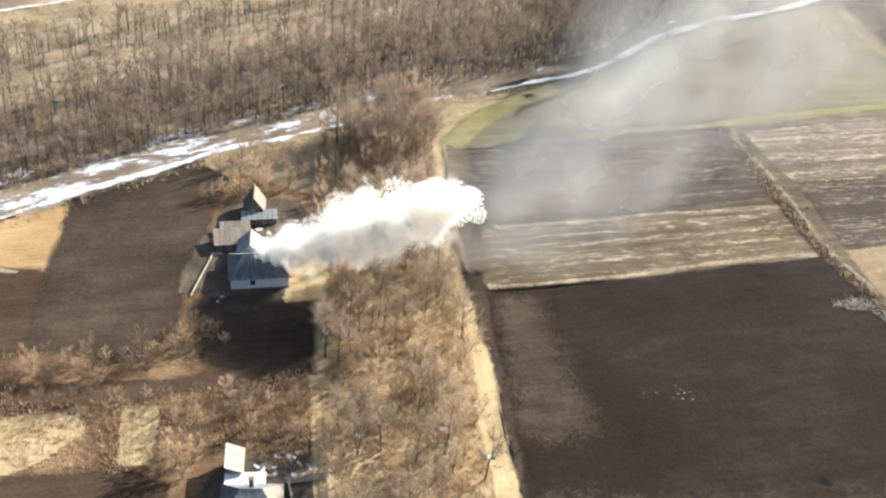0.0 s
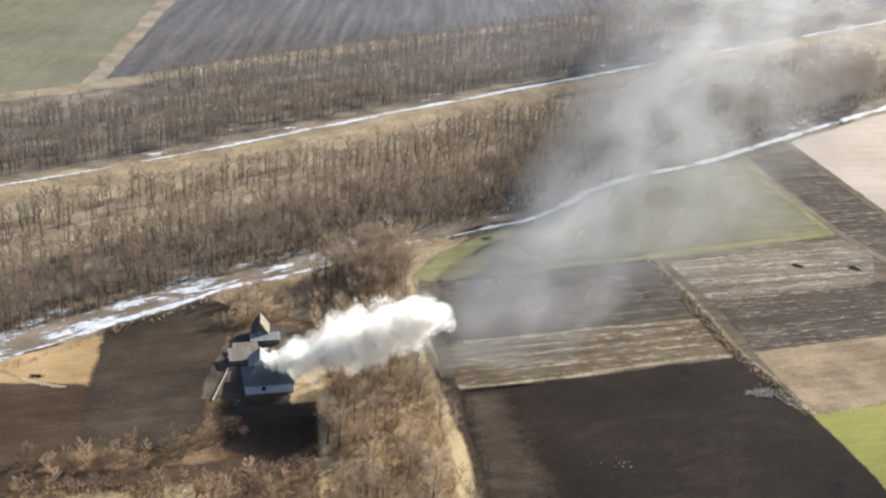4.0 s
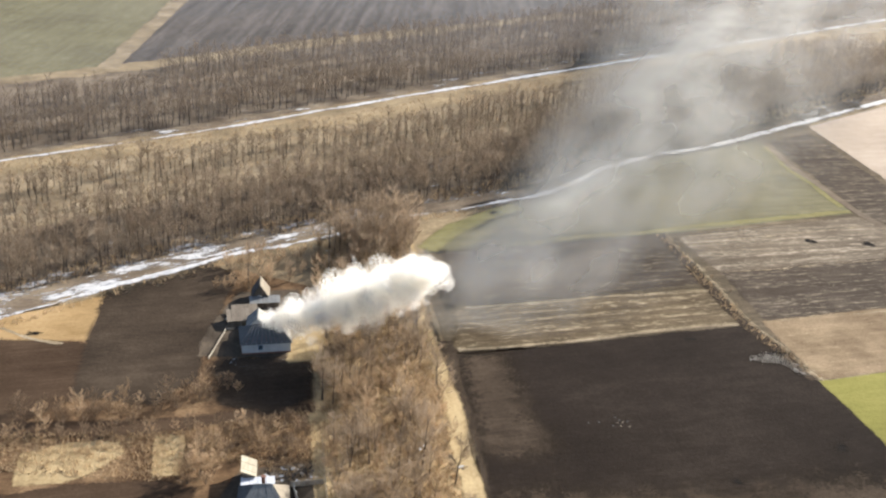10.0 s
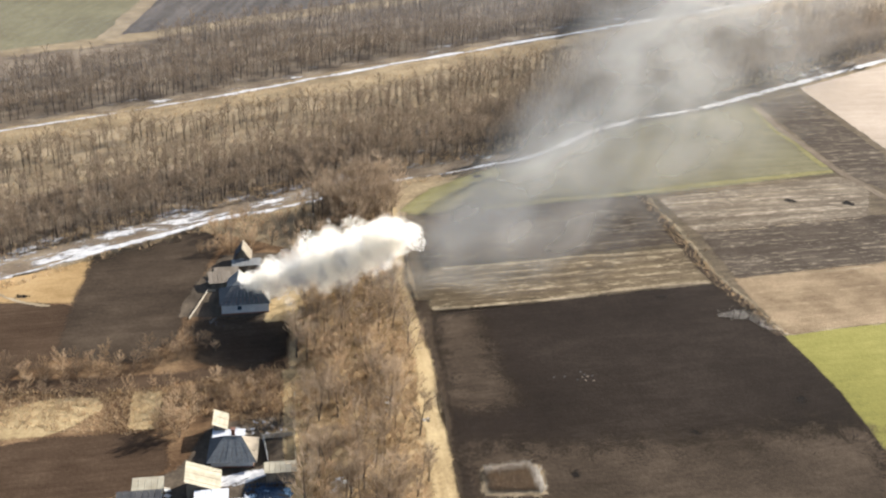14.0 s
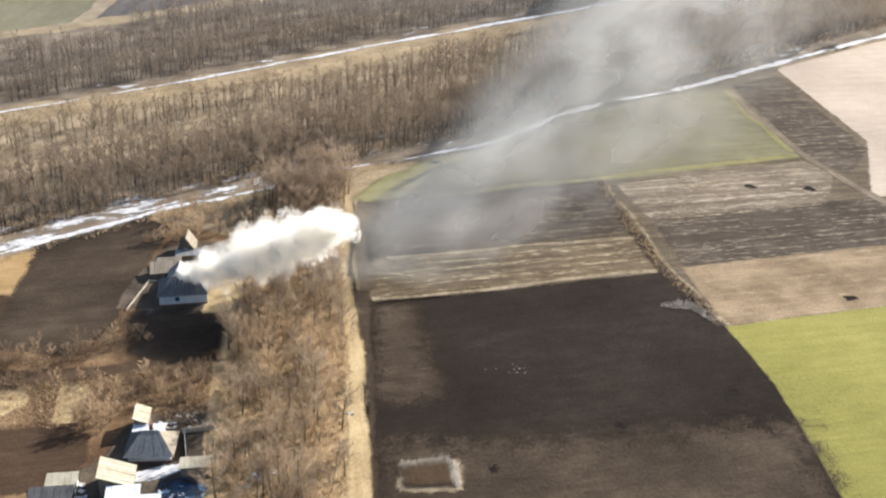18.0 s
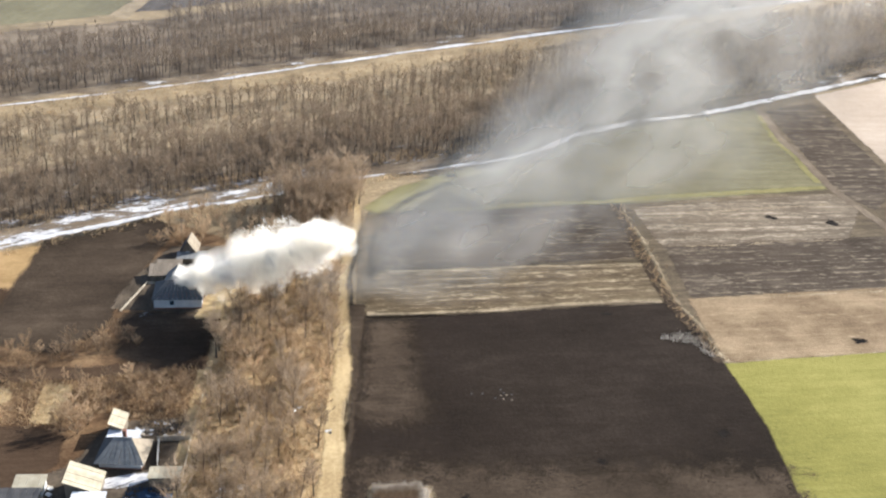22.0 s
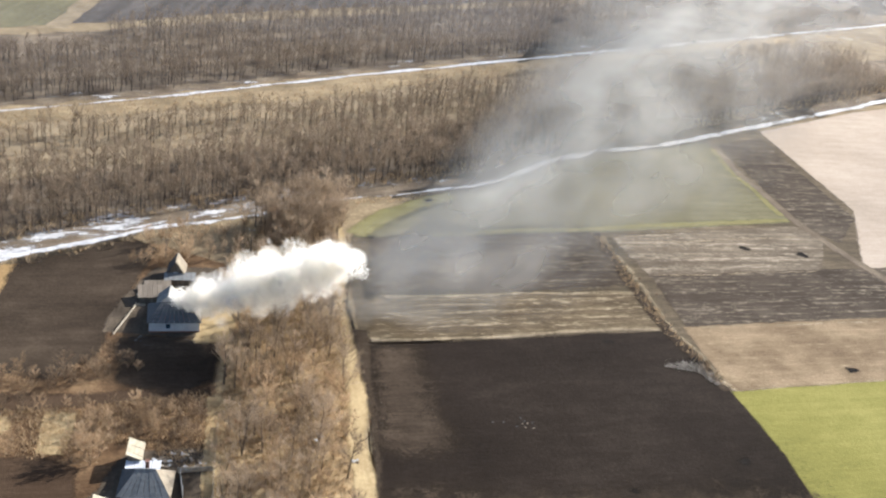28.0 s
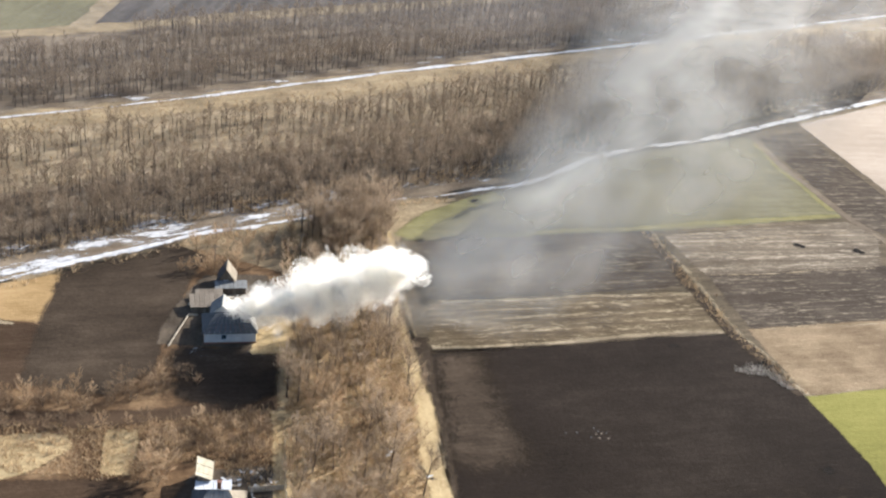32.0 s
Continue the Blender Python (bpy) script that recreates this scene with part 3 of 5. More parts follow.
sheet("forest_floor", band(RIVER, 1, 46, -190, 290), FOREST_FLOOR, 0.02, "brown leaf litter under the bare riverside wood", "ground", 3, 2, 1)
sheet("forest_floor", band(CHANNEL, 4, 84, -240, 320), FOREST_FLOOR, 0.02, "brown leaf litter under the far wood", "ground", 3, 2, 2)
sheet("clearing", band(RIVER, 44, 84, -170, 260), CLEARING, 0.03, "pale dry grass in the strip between two woods", "ground", 4, 2, 3)
sheet("far_field", [(-122.6, 391.9), (-61.7, 446.0), (104.7, 566.1), (330.0, 640.0), (462.0, 900.0), (-143.0, 900.0), (-120.9, 544.6)], FAR_PLOUGH, 0.04, "distant grey-brown ploughed field with long furrows", "field", 3, 1, 4, 6)
sheet("far_pasture", [(-129.8, 386.7), (-280.7, 275.1), (-462.0, 900.0), (-167.2, 900.0), (-131.2, 542.5)], FAR_GRASS, 0.04, "distant dull green-brown pasture", "field", 3, 1, 5, 6)
ribbon("far_track", [(-127.2, 382.9), (-125.6, 543.7), (-162.8, 900.0)], 7, CLEARING, 0.07, "pale dirt track beside the distant ploughed field")

sheet("field_ground", [(-1.4, 212.9), (4.2, 228.6), (28.9, 253.0), (58.6, 282.7), (104.0, 315.0), (147.0, 349.6), (218.8, 319.8), (192.1, 56.9), (11.7, 58.9), (9.6, 109.4), (4.9, 146.8), (0.9, 181.6)], FIELD_BASE, 0.035, "brown weedy soil between the field strips", "ground", 1.5, 0.4, 31, 3)
sheet("wheat_field", [(3.2, 228.5), (16.6, 243.8), (29.9, 254.1), (47.6, 268.0), (58.6, 282.7), (79.1, 299.6), (104.0, 315.0), (122.0, 325.6), (129.6, 256.6), (68.8, 234.5), (-0.4, 214.0)], WHEAT, 0.05, "muted green winter wheat beside the frozen river", "field", 1.6, 0.2, 6)
ribbon("field_verge", [(-0.3, 215.0), (5.2, 228.6), (18.5, 242.9), (26.7, 249.7)], 4, VERGE, 0.075, "yellow-green grass verge at the wheat corner", "verge", 2.6)
ribbon("field_verge", [(19.3, 220.2), (68.9, 236.6), (129.7, 257.7)], 1.2, VERGE, 0.08, "yellow-green grass line along the wheat edge", "verge", 1.8)
ribbon("field_verge", [(122.6, 320.1), (124.8, 291.4), (128.9, 261.0)], 1.5, VERGE, 0.08, "yellow-green grass line beside the field track", "verge", 2)
sheet("plough_strip", [(4.0, 213.0), (66.6, 232.3), (70.7, 202.1), (27.0, 187.6), (5.0, 182.2)], GREY_SOIL, 0.06, "dark grey-brown ploughed strip with pale clods", "field", 2.6, 0.4, 7)
sheet("stubble_strip", [(5.6, 181.6), (26.7, 186.8), (48.3, 192.6), (70.7, 197.6), (74.4, 180.4), (45.9, 172.2), (20.2, 164.6), (5.6, 162.2)], STUBBLE, 0.07, "brown stubble strip with broken straw rows", "field", 2.6, 0.4, 8)
for row, wide in (([(8.0, 181.6), (26.7, 186.6), (48.3, 192.4), (69.4, 197.2)], 1.0), ([(5.4, 161.4), (16.0, 163.2), (27.6, 165.9), (46.7, 172.2), (74.0, 179.4)], 1.2), ([(72.0, 226.0), (100.0, 235.6), (128.0, 245.4)], 0.3), ([(77.5, 208.0), (127.0, 221.6)], 0.5), ([(80.0, 180.6), (111.0, 189.0), (150.0, 199.2)], 0.4), ([(84.5, 154.0), (98.3, 158.2), (157.0, 173.6)], 0.4)):
    ribbon("straw_row", row, wide, STRAW_LINE, 0.098, "broken pale row of straw left on the field", "straw", 1.2, 0.5, int(row[0][1]), peak=0.62 if row[0][0] < 10 else 0.5)
sheet("black_field", [(5.6, 158.5), (17.0, 161.2), (45.8, 169.9), (75.2, 178.0), (82.7, 153.9), (87.2, 131.5), (88.9, 97.0), (91.1, 58.0), (13.0, 58.8), (10.6, 97.7), (8.6, 126.3), (6.2, 147.1)], BLACK_SOIL, 0.082, "freshly ploughed near-black field", "field", 1.6, 0.3, 9, 2.5)
wash("brown_patch", [(6.0, 158.0), (15.0, 160.0), (17.0, 148.0), (18.0, 136.0), (21.5, 131.0), (21.5, 123.5), (12.0, 121.5), (8.5, 124.0), (7.4, 140.0)], BROWN_SOIL, 0.096, "dusty brown corner of the black field", "field", 7.0)
sheet("brown_field", [(1.0, 164.6), (20.2, 165.2), (30.0, 150.0), (30.0, 120.0), (30.0, 60.6), (11.8, 60.8), (10.5, 89.8), (8.7, 109.4), (6.9, 130.0), (4.1, 149.7)], BROWN_SOIL, 0.065, "dark brown soil beside the lane", "field", 1.5, 0.2, 10)
wash("brown_field", [(11.5, 108.5), (48.5, 111.5), (66.0, 116.0), (88.0, 118.0), (90.0, 57.0), (13.0, 57.0)], BROWN_SOIL, 0.10, "brown soil at the near end of the black field", "field", 12.0)
sheet("pale_strip", [(70.5, 230.4), (129.3, 252.3), (136.3, 246.2), (125.7, 219.7), (77.1, 206.6)], PALE_STUBBLE, 0.06, "pale stubble strip with brown streaks", "field", 1.4, 0.2, 12)
sheet("plough_strip", [(77.2, 207.6), (127.0, 221.9), (175.6, 235.5), (150.8, 199.4), (110.8, 188.1), (80.4, 179.6)], GREY_SOIL, 0.07, "dark grey-brown ploughed strip flecked with straw", "field", 1.4, 0.2, 13)
sheet("tan_strip", [(79.4, 180.6), (110.9, 189.2), (156.4, 201.8), (148.5, 171.6), (98.3, 158.5), (83.7, 153.9)], TAN_FIELD, 0.08, "tan stubble strip", "field", 1.4, 0.2, 14)
sheet("green_field", [(83.6, 152.9), (98.2, 157.4), (159.4, 174.1), (154.7, 57.3), (92.1, 58.0), (89.9, 97.0), (88.2, 131.5)], BRIGHT_WHEAT, 0.09, "bright green winter wheat in a wedge", "field", 1.0, 0.2, 15)
sheet("plough_strip", [(126.3, 324.9), (144.9, 338.0), (152.9, 264.8), (140.5, 244.3), (133.7, 253.7)], GREY_SOIL, 0.06, "dark ploughed strip beyond the field track", "field", 1.2, 0.2, 16)
sheet("pale_field", [(149.0, 347.5), (202.9, 390.7), (407.3, 516.6), (367.7, 260.8), (139.5, 219.3), (156.8, 271.7)], PALE_FIELD, 0.05, "pale cream harvested field", "field", 1.5, 0.2, 17)
ribbon("field_track", [(123.4, 329.1), (126.1, 294.8), (131.8, 256.8), (137.0, 241.9), (151.1, 203.7), (164.2, 166.8)], 2.2, DIRT, 0.10, "dirt field track with pale ruts", "track", 1.2)
ribbon("ditch_weeds", DITCH[:4], [1.2, 1.6, 2, 1], BROWN_SOIL, 0.11, "dark weedy ditch between the plots", "ditch", 1.6)
ribbon("ditch_bank", [(x + 2.0, y) for x, y in DITCH[:4]], 1.0, STRAW_LINE, 0.115, "pale dry grass on the ditch bank", "verge", 1.8, 1.0, 71, peak=0.5)
ribbon("grass_lane", [(x - 1.9, y) for x, y in LANE], [1.0, 1.0, 1.0, 1.0, 1.4, 1.9, 2.4, 2.6, 2.8, 3], DRY_GRASS, 0.12, "straw-yellow grass lane beside the black field", "track", 1.8, 0.8)

ribbon("river", RIVER, [2, 2, 2, 2, 2.2, 2.2, 1.8, 0.8, 0.8, 1.4, 2.3, 2.9, 2.9, 2.9, 2.9, 3.1, 3.1], ICE, 0.13, "narrow frozen river with broken white ice", "river", 1.9, 0.5, 3)
ribbon("snow_bank", [(x + NORTH.x * 7, y + NORTH.y * 7) for x, y in RIVER], 14, SNOW_PATCH, 0.06, "ragged snow patches on the river bank", "snow", 5, 2, 5)
ribbon("snow_bank", [(x + NORTH.x * 7, y + NORTH.y * 7) for x, y in RIVER[:8]], 13, SNOW_STREAK, 0.10, "stringy snow streaks on the reedy river bank", "snow", 4, 1, 15)
ribbon("wood_snow", [(x + NORTH.x * 22, y + NORTH.y * 22) for x, y in RIVER], 26, SNOW_SPECKS, 0.055, "last flecks of snow on the wood floor", "snow", 6, 2, 16)
ribbon("channel", CHANNEL, [0.4, 0.5, 0.9, 1.7, 2.2, 2.6, 2.8, 2.9, 2.9], CHANNEL_ICE, 0.13, "straight snow-covered drainage channel", "river", 1.7, 0.4, 6)
ribbon("snow_bank", [(x + NORTH.x * 9, y + NORTH.y * 9) for x, y in CHANNEL], 12, SNOW_PATCH, 0.06, "ragged snow patches along the channel", "snow", 6, 2, 7)
for d in (33, 59):
    ribbon("wood_snow", [(x + NORTH.x * d, y + NORTH.y * d) for x, y in CHANNEL], 8, SNOW_SPECKS, 0.055, "flecks of snow between the far tree strips", "snow", 4, 2, 20 + d)

sheet("village_ground", [(-138.7, 62.4), (-137.4, 133.8), (-93.8, 163.4), (-74.8, 178.6), (-49.7, 198.4), (-24.0, 187.5), (-20.5, 146.0), (-17.5, 109.1), (-13.0, 61.1)], VILLAGE, 0.03, "brown trodden village earth with dry weeds", "ground", 2, 1, 30, 3)
sheet("belt_ground", [(-27.6, 217.6), (-9.0, 232.9), (-4.3, 210.7), (-3.5, 188.5), (-1.5, 170.5), (1.3, 149.7), (3.1, 129.9), (4.9, 109.3), (6.2, 60.9), (-16.0, 61.1), (-18.4, 109.1), (-21.4, 124.6), (-24.2, 146.0), (-25.8, 173.6)], MEADOW, 0.04, "pale dry grass under the scrub belt", "ground", 2, 1, 32, 3)
sheet("garden_or_shadow_plot", [(-74.7, 181.6), (-54.2, 200.2), (-48.0, 194.5), (-49.1, 166.9), (-49.0, 145.4), (-54.8, 135.6), (-69.9, 138.2), (-73.6, 159.2)], BROWN_SOIL, 0.06, "dark brown dug garden plot", "field", 2.0, 0.6, 18)
sheet("rust_plot", [(-120.1, 153.0), (-95.5, 167.2), (-75.6, 180.5), (-73.6, 160.2), (-91.3, 158.7), (-116.0, 143.7)], ORANGE_GRASS, 0.05, "rust-coloured dry grass plot by the river", "field", 1.2, 0.2, 19)
sheet("garden_or_shadow_plot", [(-128.8, 141.5), (-91.4, 157.7), (-73.7, 158.3), (-69.9, 138.2), (-79.1, 126.5), (-103.8, 115.7), (-129.5, 106.2)], RED_SOIL, 0.055, "red-brown bare garden soil", "field", 2.0, 0.6, 20)
ribbon("foot_path", [(-93.5, 163.4), (-88.0, 160.4), (-82.6, 158.8), (-78.4, 158.6)], 0.5, STRAW_LINE, 0.09, "pale trodden path across the dry grass", "track", 0.9, 0.6, 77, peak=0.8)
ribbon("dirt_road", [(-120.8, 119.2), (-86.2, 124.5), (-61.4, 125.9), (-46.9, 129.0), (-35.8, 133.1), (-24.6, 136.2)], [5, 5, 4, 3, 2, 1], RED_SOIL, 0.065, "dark muddy village road", "road", 2.2, 0.4, 8)
sheet("garden_or_shadow_plot", [(-112.5, 108.2), (-74.5, 104.8), (-62.0, 108.7), (-49.4, 110.7), (-43.0, 109.0), (-41.5, 102.0), (-45.6, 94.8), (-62.7, 89.7), (-113.0, 87.8)], RED_SOIL, 0.06, "brown bare kitchen garden", "field", 1.6, 0.2, 21)
sheet("straw_patch", [(-72.0, 108.6), (-73.6, 117.5), (-66.5, 121.0), (-58.2, 122.4), (-56.4, 119.4), (-60.5, 113.6), (-65.2, 110.2)], DRY_GRASS, 0.08, "flattened pale straw patch", "ground", 1.0, 0.6, 22)
sheet("straw_patch", [(-49.6, 112.8), (-51.4, 124.2), (-47.2, 124.8), (-46.0, 113.3)], DRY_GRASS, 0.08, "narrow pale straw patch", "ground", 0.7, 0.3, 23)
# Cast shadow of the smoke plume, painted as a brown soil patch.
wash("garden_or_shadow_plot", [(-46.5, 152.6), (-42.0, 154.0), (-31.0, 156.0), (-26.0, 153.4), (-24.5, 139.5), (-32.0, 133.5), (-42.0, 136.0)], BROWN_SOIL, 0.068, "plume shadow painted as dark soil before the farmhouse", "field", 2.0, 1.0)
sheet("yard", [(-49.4, 154.6), (-49.1, 166.9), (-44.7, 184.8), (-32.6, 187.3), (-24.9, 171.7), (-23.8, 155.9), (-31.4, 156.6), (-42.5, 155.4)], YARD, 0.07, "trampled farmyard earth round the house", "ground", 1.2, 0.5, 24)
sheet("straw_yard", [(-31.1, 167.5), (-25.0, 170.7), (-23.8, 155.9), (-30.3, 153.7)], DRY_GRASS, 0.09, "yellow straw-covered yard beside the house", "ground", 1.2, 0.4, 25)
sheet("yard", [(-46.5, 87.8), (-43.6, 95.4), (-38.0, 100.6), (-36.2, 108.9), (-34.2, 114.2), (-21.8, 117.7), (-18.2, 97.5), (-17.4, 82.1), (-47.0, 82.2)], YARD, 0.07, "cluttered farmyard earth between sheds", "ground", 1.2, 0.5, 26)
ribbon("straw_path", [(-22.9, 134.3), (-21.5, 122.6), (-19.4, 109.1), (-17.4, 91.7), (-17.1, 78.3)], 3.2, DRY_GRASS, 0.10, "yellow grass path along the yard fence", "track", 1.0, 0.3, 9)

# ---- woods ----
WOOD = [bare_tree(s, 8.6 + s % 3, 14, 210, 0.34, 0.30, thick=0.0135, twig_w=0.075) for s in range(10)]
SLIM = [bare_tree(40 + s, 8 + s % 2, 11, 150, 0.40, 0.27, thick=0.0150, twig_w=0.065) for s in range(6)]
UNDER = [bare_tree(140 + s, 3.4, 10, 90, 0.05, 0.5, 3, 0.012, 0.05, 1.9) for s in range(4)]
WOOD_SKIN = [DARK_BARK, GREY_TWIG]
grove("riverside_wood", strew(RIVER, 9, 40, -180, 250, 2150, 1, 1.7), WOOD, "dense bare grey-brown riverside wood in winter", "wood", 1, WOOD_SKIN, 0.62, 1.15)
grove("riverside_thicket", strew(RIVER, 5, 34, -180, 250, 420, 6, 1.6), UNDER, "low tangled brown scrub along the river wood", "scrub", 4, [BARK, TWIG], 0.5, 1.2)
grove("tree_row", strew(RIVER, 60, 72, -180, 270, 620, 2, 1.7) + strew(RIVER, 42, 60, -180, 10, 130, 7, 3.0) + strew(RIVER, 42, 60, 10, 270, 420, 8, 2.2), SLIM + WOOD[:2], "long row of slim bare trees across a clearing", "wood", 2, WOOD_SKIN, 0.7, 1.05)
grove("far_wood", strew(CHANNEL, 8, 29, -230, 300, 1350, 3, 1.8) + strew(CHANNEL, 37, 56, -230, 300, 900, 4, 2.0) + strew(CHANNEL, 63, 82, -62, 300, 700, 5, 2.0), WOOD, "far bare wood in strips behind the channel", "wood", 3, WOOD_SKIN, 0.68, 1.05)

# ---- trees that stand singly ----
BELT = [(-25.8, 217.7), (-9.0, 232.9), (-4.3, 210.7), (-4.0, 188.5), (-2.0, 170.5), (0.3, 149.6), (2.2, 129.9), (3.9, 109.3), (5.4, 82.1), (-15.1, 82.1), (-18.4, 109.1), (-21.4, 124.6), (-23.3, 146.1), (-24.8, 173.7)]
BUSHY = [bare_tree(80 + s, 5.4 + 0.5 * (s % 4), 26, 820, 0.06, 0.5, 4, 0.012, 0.052, 1.5) for s in range(6)]
TALL = [bare_tree(100 + s, 8.5 + s % 3, 24, 760, 0.22, 0.44, 1 + s % 2, 0.016, 0.048, 1.5) for s in range(6)]
trees = []
for kind, label, mats in ((BUSHY, "leafless brown many-stemmed scrub tree", (BARK, SCRUB)), (TALL, "tall leafless tree with a bare branching crown", (DARK_BARK, TWIG)), (BUSHY[:3], "low russet-brown leafless bush", (BARK, RUSSET))):
    made = []
    for trunk, crown in kind:
        t = thing("bare_tree", pose(0, 0, -200), label, "tree", "bare trees of the village")
        for n, (v, f), m in (("trunk", trunk, mats[0]), ("crown", crown, mats[1])):
            o = new(n, soup(n, v, f, [m]))
            o.parent = t
        made.append(t)
    trees.append(made)


used = set()


def plant(which, x, y, scale=1.0, turn=0.0):
    src = trees[which][int(abs(x * 7.3 + y * 3.1)) % len(trees[which])]
    m = pose(x, y, 0, 0, 0, turn or (x * 37 + y * 91) % 360) @ Matrix.Scale(scale, 4)
    if src.name not in used:
        used.add(src.name)
        src.matrix_basis = m
        return src
    ob = copy_thing(src, pose(x, y, 0))
    ob.matrix_basis = m
    return ob


for i, (x, y) in enumerate(scatter(BELT, 200, 11, 2.1)):
    plant(i % 2, x, y, 0.6 + 0.6 * ((i * 37) % 100) / 100)
for i, (x, y) in enumerate(scatter([(-80.0, 126.5), (-79.8, 132.2), (-55.6, 136.5), (-46.2, 145.5), (-37.3, 141.8), (-55.9, 129.8)], 40, 12, 2.0)):
    plant(2 if i % 3 else 0, x, y, 0.45 + 0.35 * ((i * 53) % 100) / 100)
for i, (x, y) in enumerate(scatter([(-80.0, 121.6), (-78.5, 124.6), (-48.9, 126.8), (-24.9, 130.4), (-23.7, 116.8), (-36.4, 118.5), (-43.0, 115.5), (-46.2, 125.2), (-56.0, 124.2), (-67.0, 122.4)], 36, 13, 2.1)):
    plant(2 if i % 2 else 0, x, y, 0.45 + 0.3 * ((i * 53) % 100) / 100)
for i, (x, y) in enumerate(scatter([(-52.3, 201.3), (-29.5, 216.5), (-25.5, 200.6), (-26.2, 185.5), (-34.3, 191.2), (-44.6, 188.7)], 26, 14, 2.6)):
    plant(0, x, y, 0.6 + 0.3 * ((i * 53) % 100) / 100)
for x, y, s in ((-41.8, 112.6, 1.2), (-43.6, 110.6, 1.05), (-40.4, 110.4, 1.0), (-43.4, 114.2, 0.95), (-39.6, 113.4, 0.85)):
    plant(0, x, y, s)
for i, (x, y) in enumerate(scatter([(-26.9, 213.6), (-10.9, 232.8), (-3.7, 223.0), (-6.6, 202.5), (-20.1, 197.8)], 46, 15, 2.2)):
    plant(1, x, y, 0.95 + 0.35 * ((i * 53) % 100) / 100)
for i, (x, y) in enumerate(scatter([(-37.5, 128.0), (-26.6, 132.0), (-23.2, 125.8), (-24.5, 119.5), (-33.9, 119.0)], 20, 16, 1.7)):
    plant(2, x, y, 0.4 + 0.25 * ((i * 53) % 100) / 100)
for i, (x, y) in enumerate(scatter([(-52.0, 185.5), (-46.0, 192.5), (-38.5, 190.0), (-43.0, 185.5)], 9, 17, 2.0)):
    plant(0, x, y, 0.6 + 0.25 * ((i * 53) % 100) / 100)
for o in [o for made in trees for o in made if o.name not in used]:
    for c in list(o.children):
        bpy.data.objects.remove(c)
    bpy.data.objects.remove(o)
for x, y, s in ((-12.5, 117.9, 1.1), (-4.5, 116.1, 1.15), (-6.5, 96.6, 1.05), (-13.2, 102.4, 0.95), (-8.1, 131.7, 1.0)):
    plant(1, x, y, s)
for x, y, s in ((78.4, 164.8, 0.36), (79.6, 162.4, 0.3), (77.0, 166.2, 0.26), (81.0, 159.6, 0.24), (72.6, 204.0, 0.24), (75.4, 196.0, 0.22)):
    plant(2, x, y, s)
slivers("dry_grass_stalks", scatter(BELT, 7000, 21), REED, "tall dry straw-coloured grass in the tree belt", "grass", 0.9, 0.07, 0.4, 5, 4)

# ---- buildings ----
WHITEWASH = coat("whitewash", (0.44, 0.455, 0.46), (0.62, 0.62, 0.60), 0.5, 0.9, grain=3)
GREY_SLATE = coat("grey_slate", (0.13, 0.135, 0.135), (0.24, 0.24, 0.23), 0.7, 0.8, streak=(1, 3, 1))
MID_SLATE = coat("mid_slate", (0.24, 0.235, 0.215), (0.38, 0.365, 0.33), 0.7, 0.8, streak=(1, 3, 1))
TAN_SLATE = coat("tan_slate", (0.19, 0.155, 0.11), (0.31, 0.265, 0.20), 0.7, 0.8, streak=(1, 3, 1))
NAVY = coat("blue_paint_and_shade", (0.02, 0.04, 0.075), (0.05, 0.085, 0.14), 0.8, 0.6)
PALE_SLATE = coat("pale_slate", (0.29, 0.255, 0.18), (0.45, 0.405, 0.305), 0.5, 0.8, streak=(1, 3, 1))
# Dark slate: soot on the farmhouse, and shade painted on roof sides.
SOOT_SHADE_SLATE = coat("soot_and_shade_slate", (0.06, 0.064, 0.068), (0.14, 0.142, 0.145), 0.9, 0.8, streak=(1, 3, 1))
DARK_ROOF = coat("dark_tar_roof", (0.035, 0.035, 0.038), (0.085, 0.082, 0.08), 0.7, 0.7)
OLD_WOOD = coat("weathered_boards", (0.10, 0.08, 0.06), (0.24, 0.20, 0.155), 0.8, 0.9, streak=(4, 4, 0.6))
PALE_WOOD = coat("pale_boards", (0.34, 0.30, 0.23), (0.56, 0.50, 0.40), 0.8, 0.85, streak=(4, 4, 0.6))
BLUE_PAINT = coat("faded_blue_paint", (0.12, 0.22, 0.33), (0.24, 0.36, 0.46), 0.8, 0.6)
BRICK = coat("sooty_brick", (0.14, 0.07, 0.05), (0.27, 0.14, 0.10), 2.0, 0.9)
SNOW = coat("old_snow", (0.50, 0.52, 0.55), (0.70, 0.70, 0.71), 0.5, 0.7, relief=0.6)
PANE = blank("dark_pane", 0.12)[0]
PANE.node_tree.nodes["Principled BSDF"].inputs["Base Color"].default_value = (0.02, 0.025, 0.03, 1)
PANE.node_tree.nodes["Principled BSDF"].inputs["Specular IOR Level"].default_value = 0.5


def box(x0, y0, z0, x1, y1, z1, bevel=0.015):
    bm = bmesh.new()
    bmesh.ops.create_cube(bm, size=1)
    for v in bm.verts:
        v.co = Vector(((x0 + x1) / 2 + v.co.x * (x1 - x0), (y0 + y1) / 2 + v.co.y * (y1 - y0), (z0 + z1) / 2 + v.co.z * (z1 - z0)))
    if bevel:
        bmesh.ops.bevel(bm, geom=bm.edges[:], offset=min(bevel, 0.3 * min(x1 - x0, y1 - y0, z1 - z0)), segments=1, affect="EDGES")
    return bm


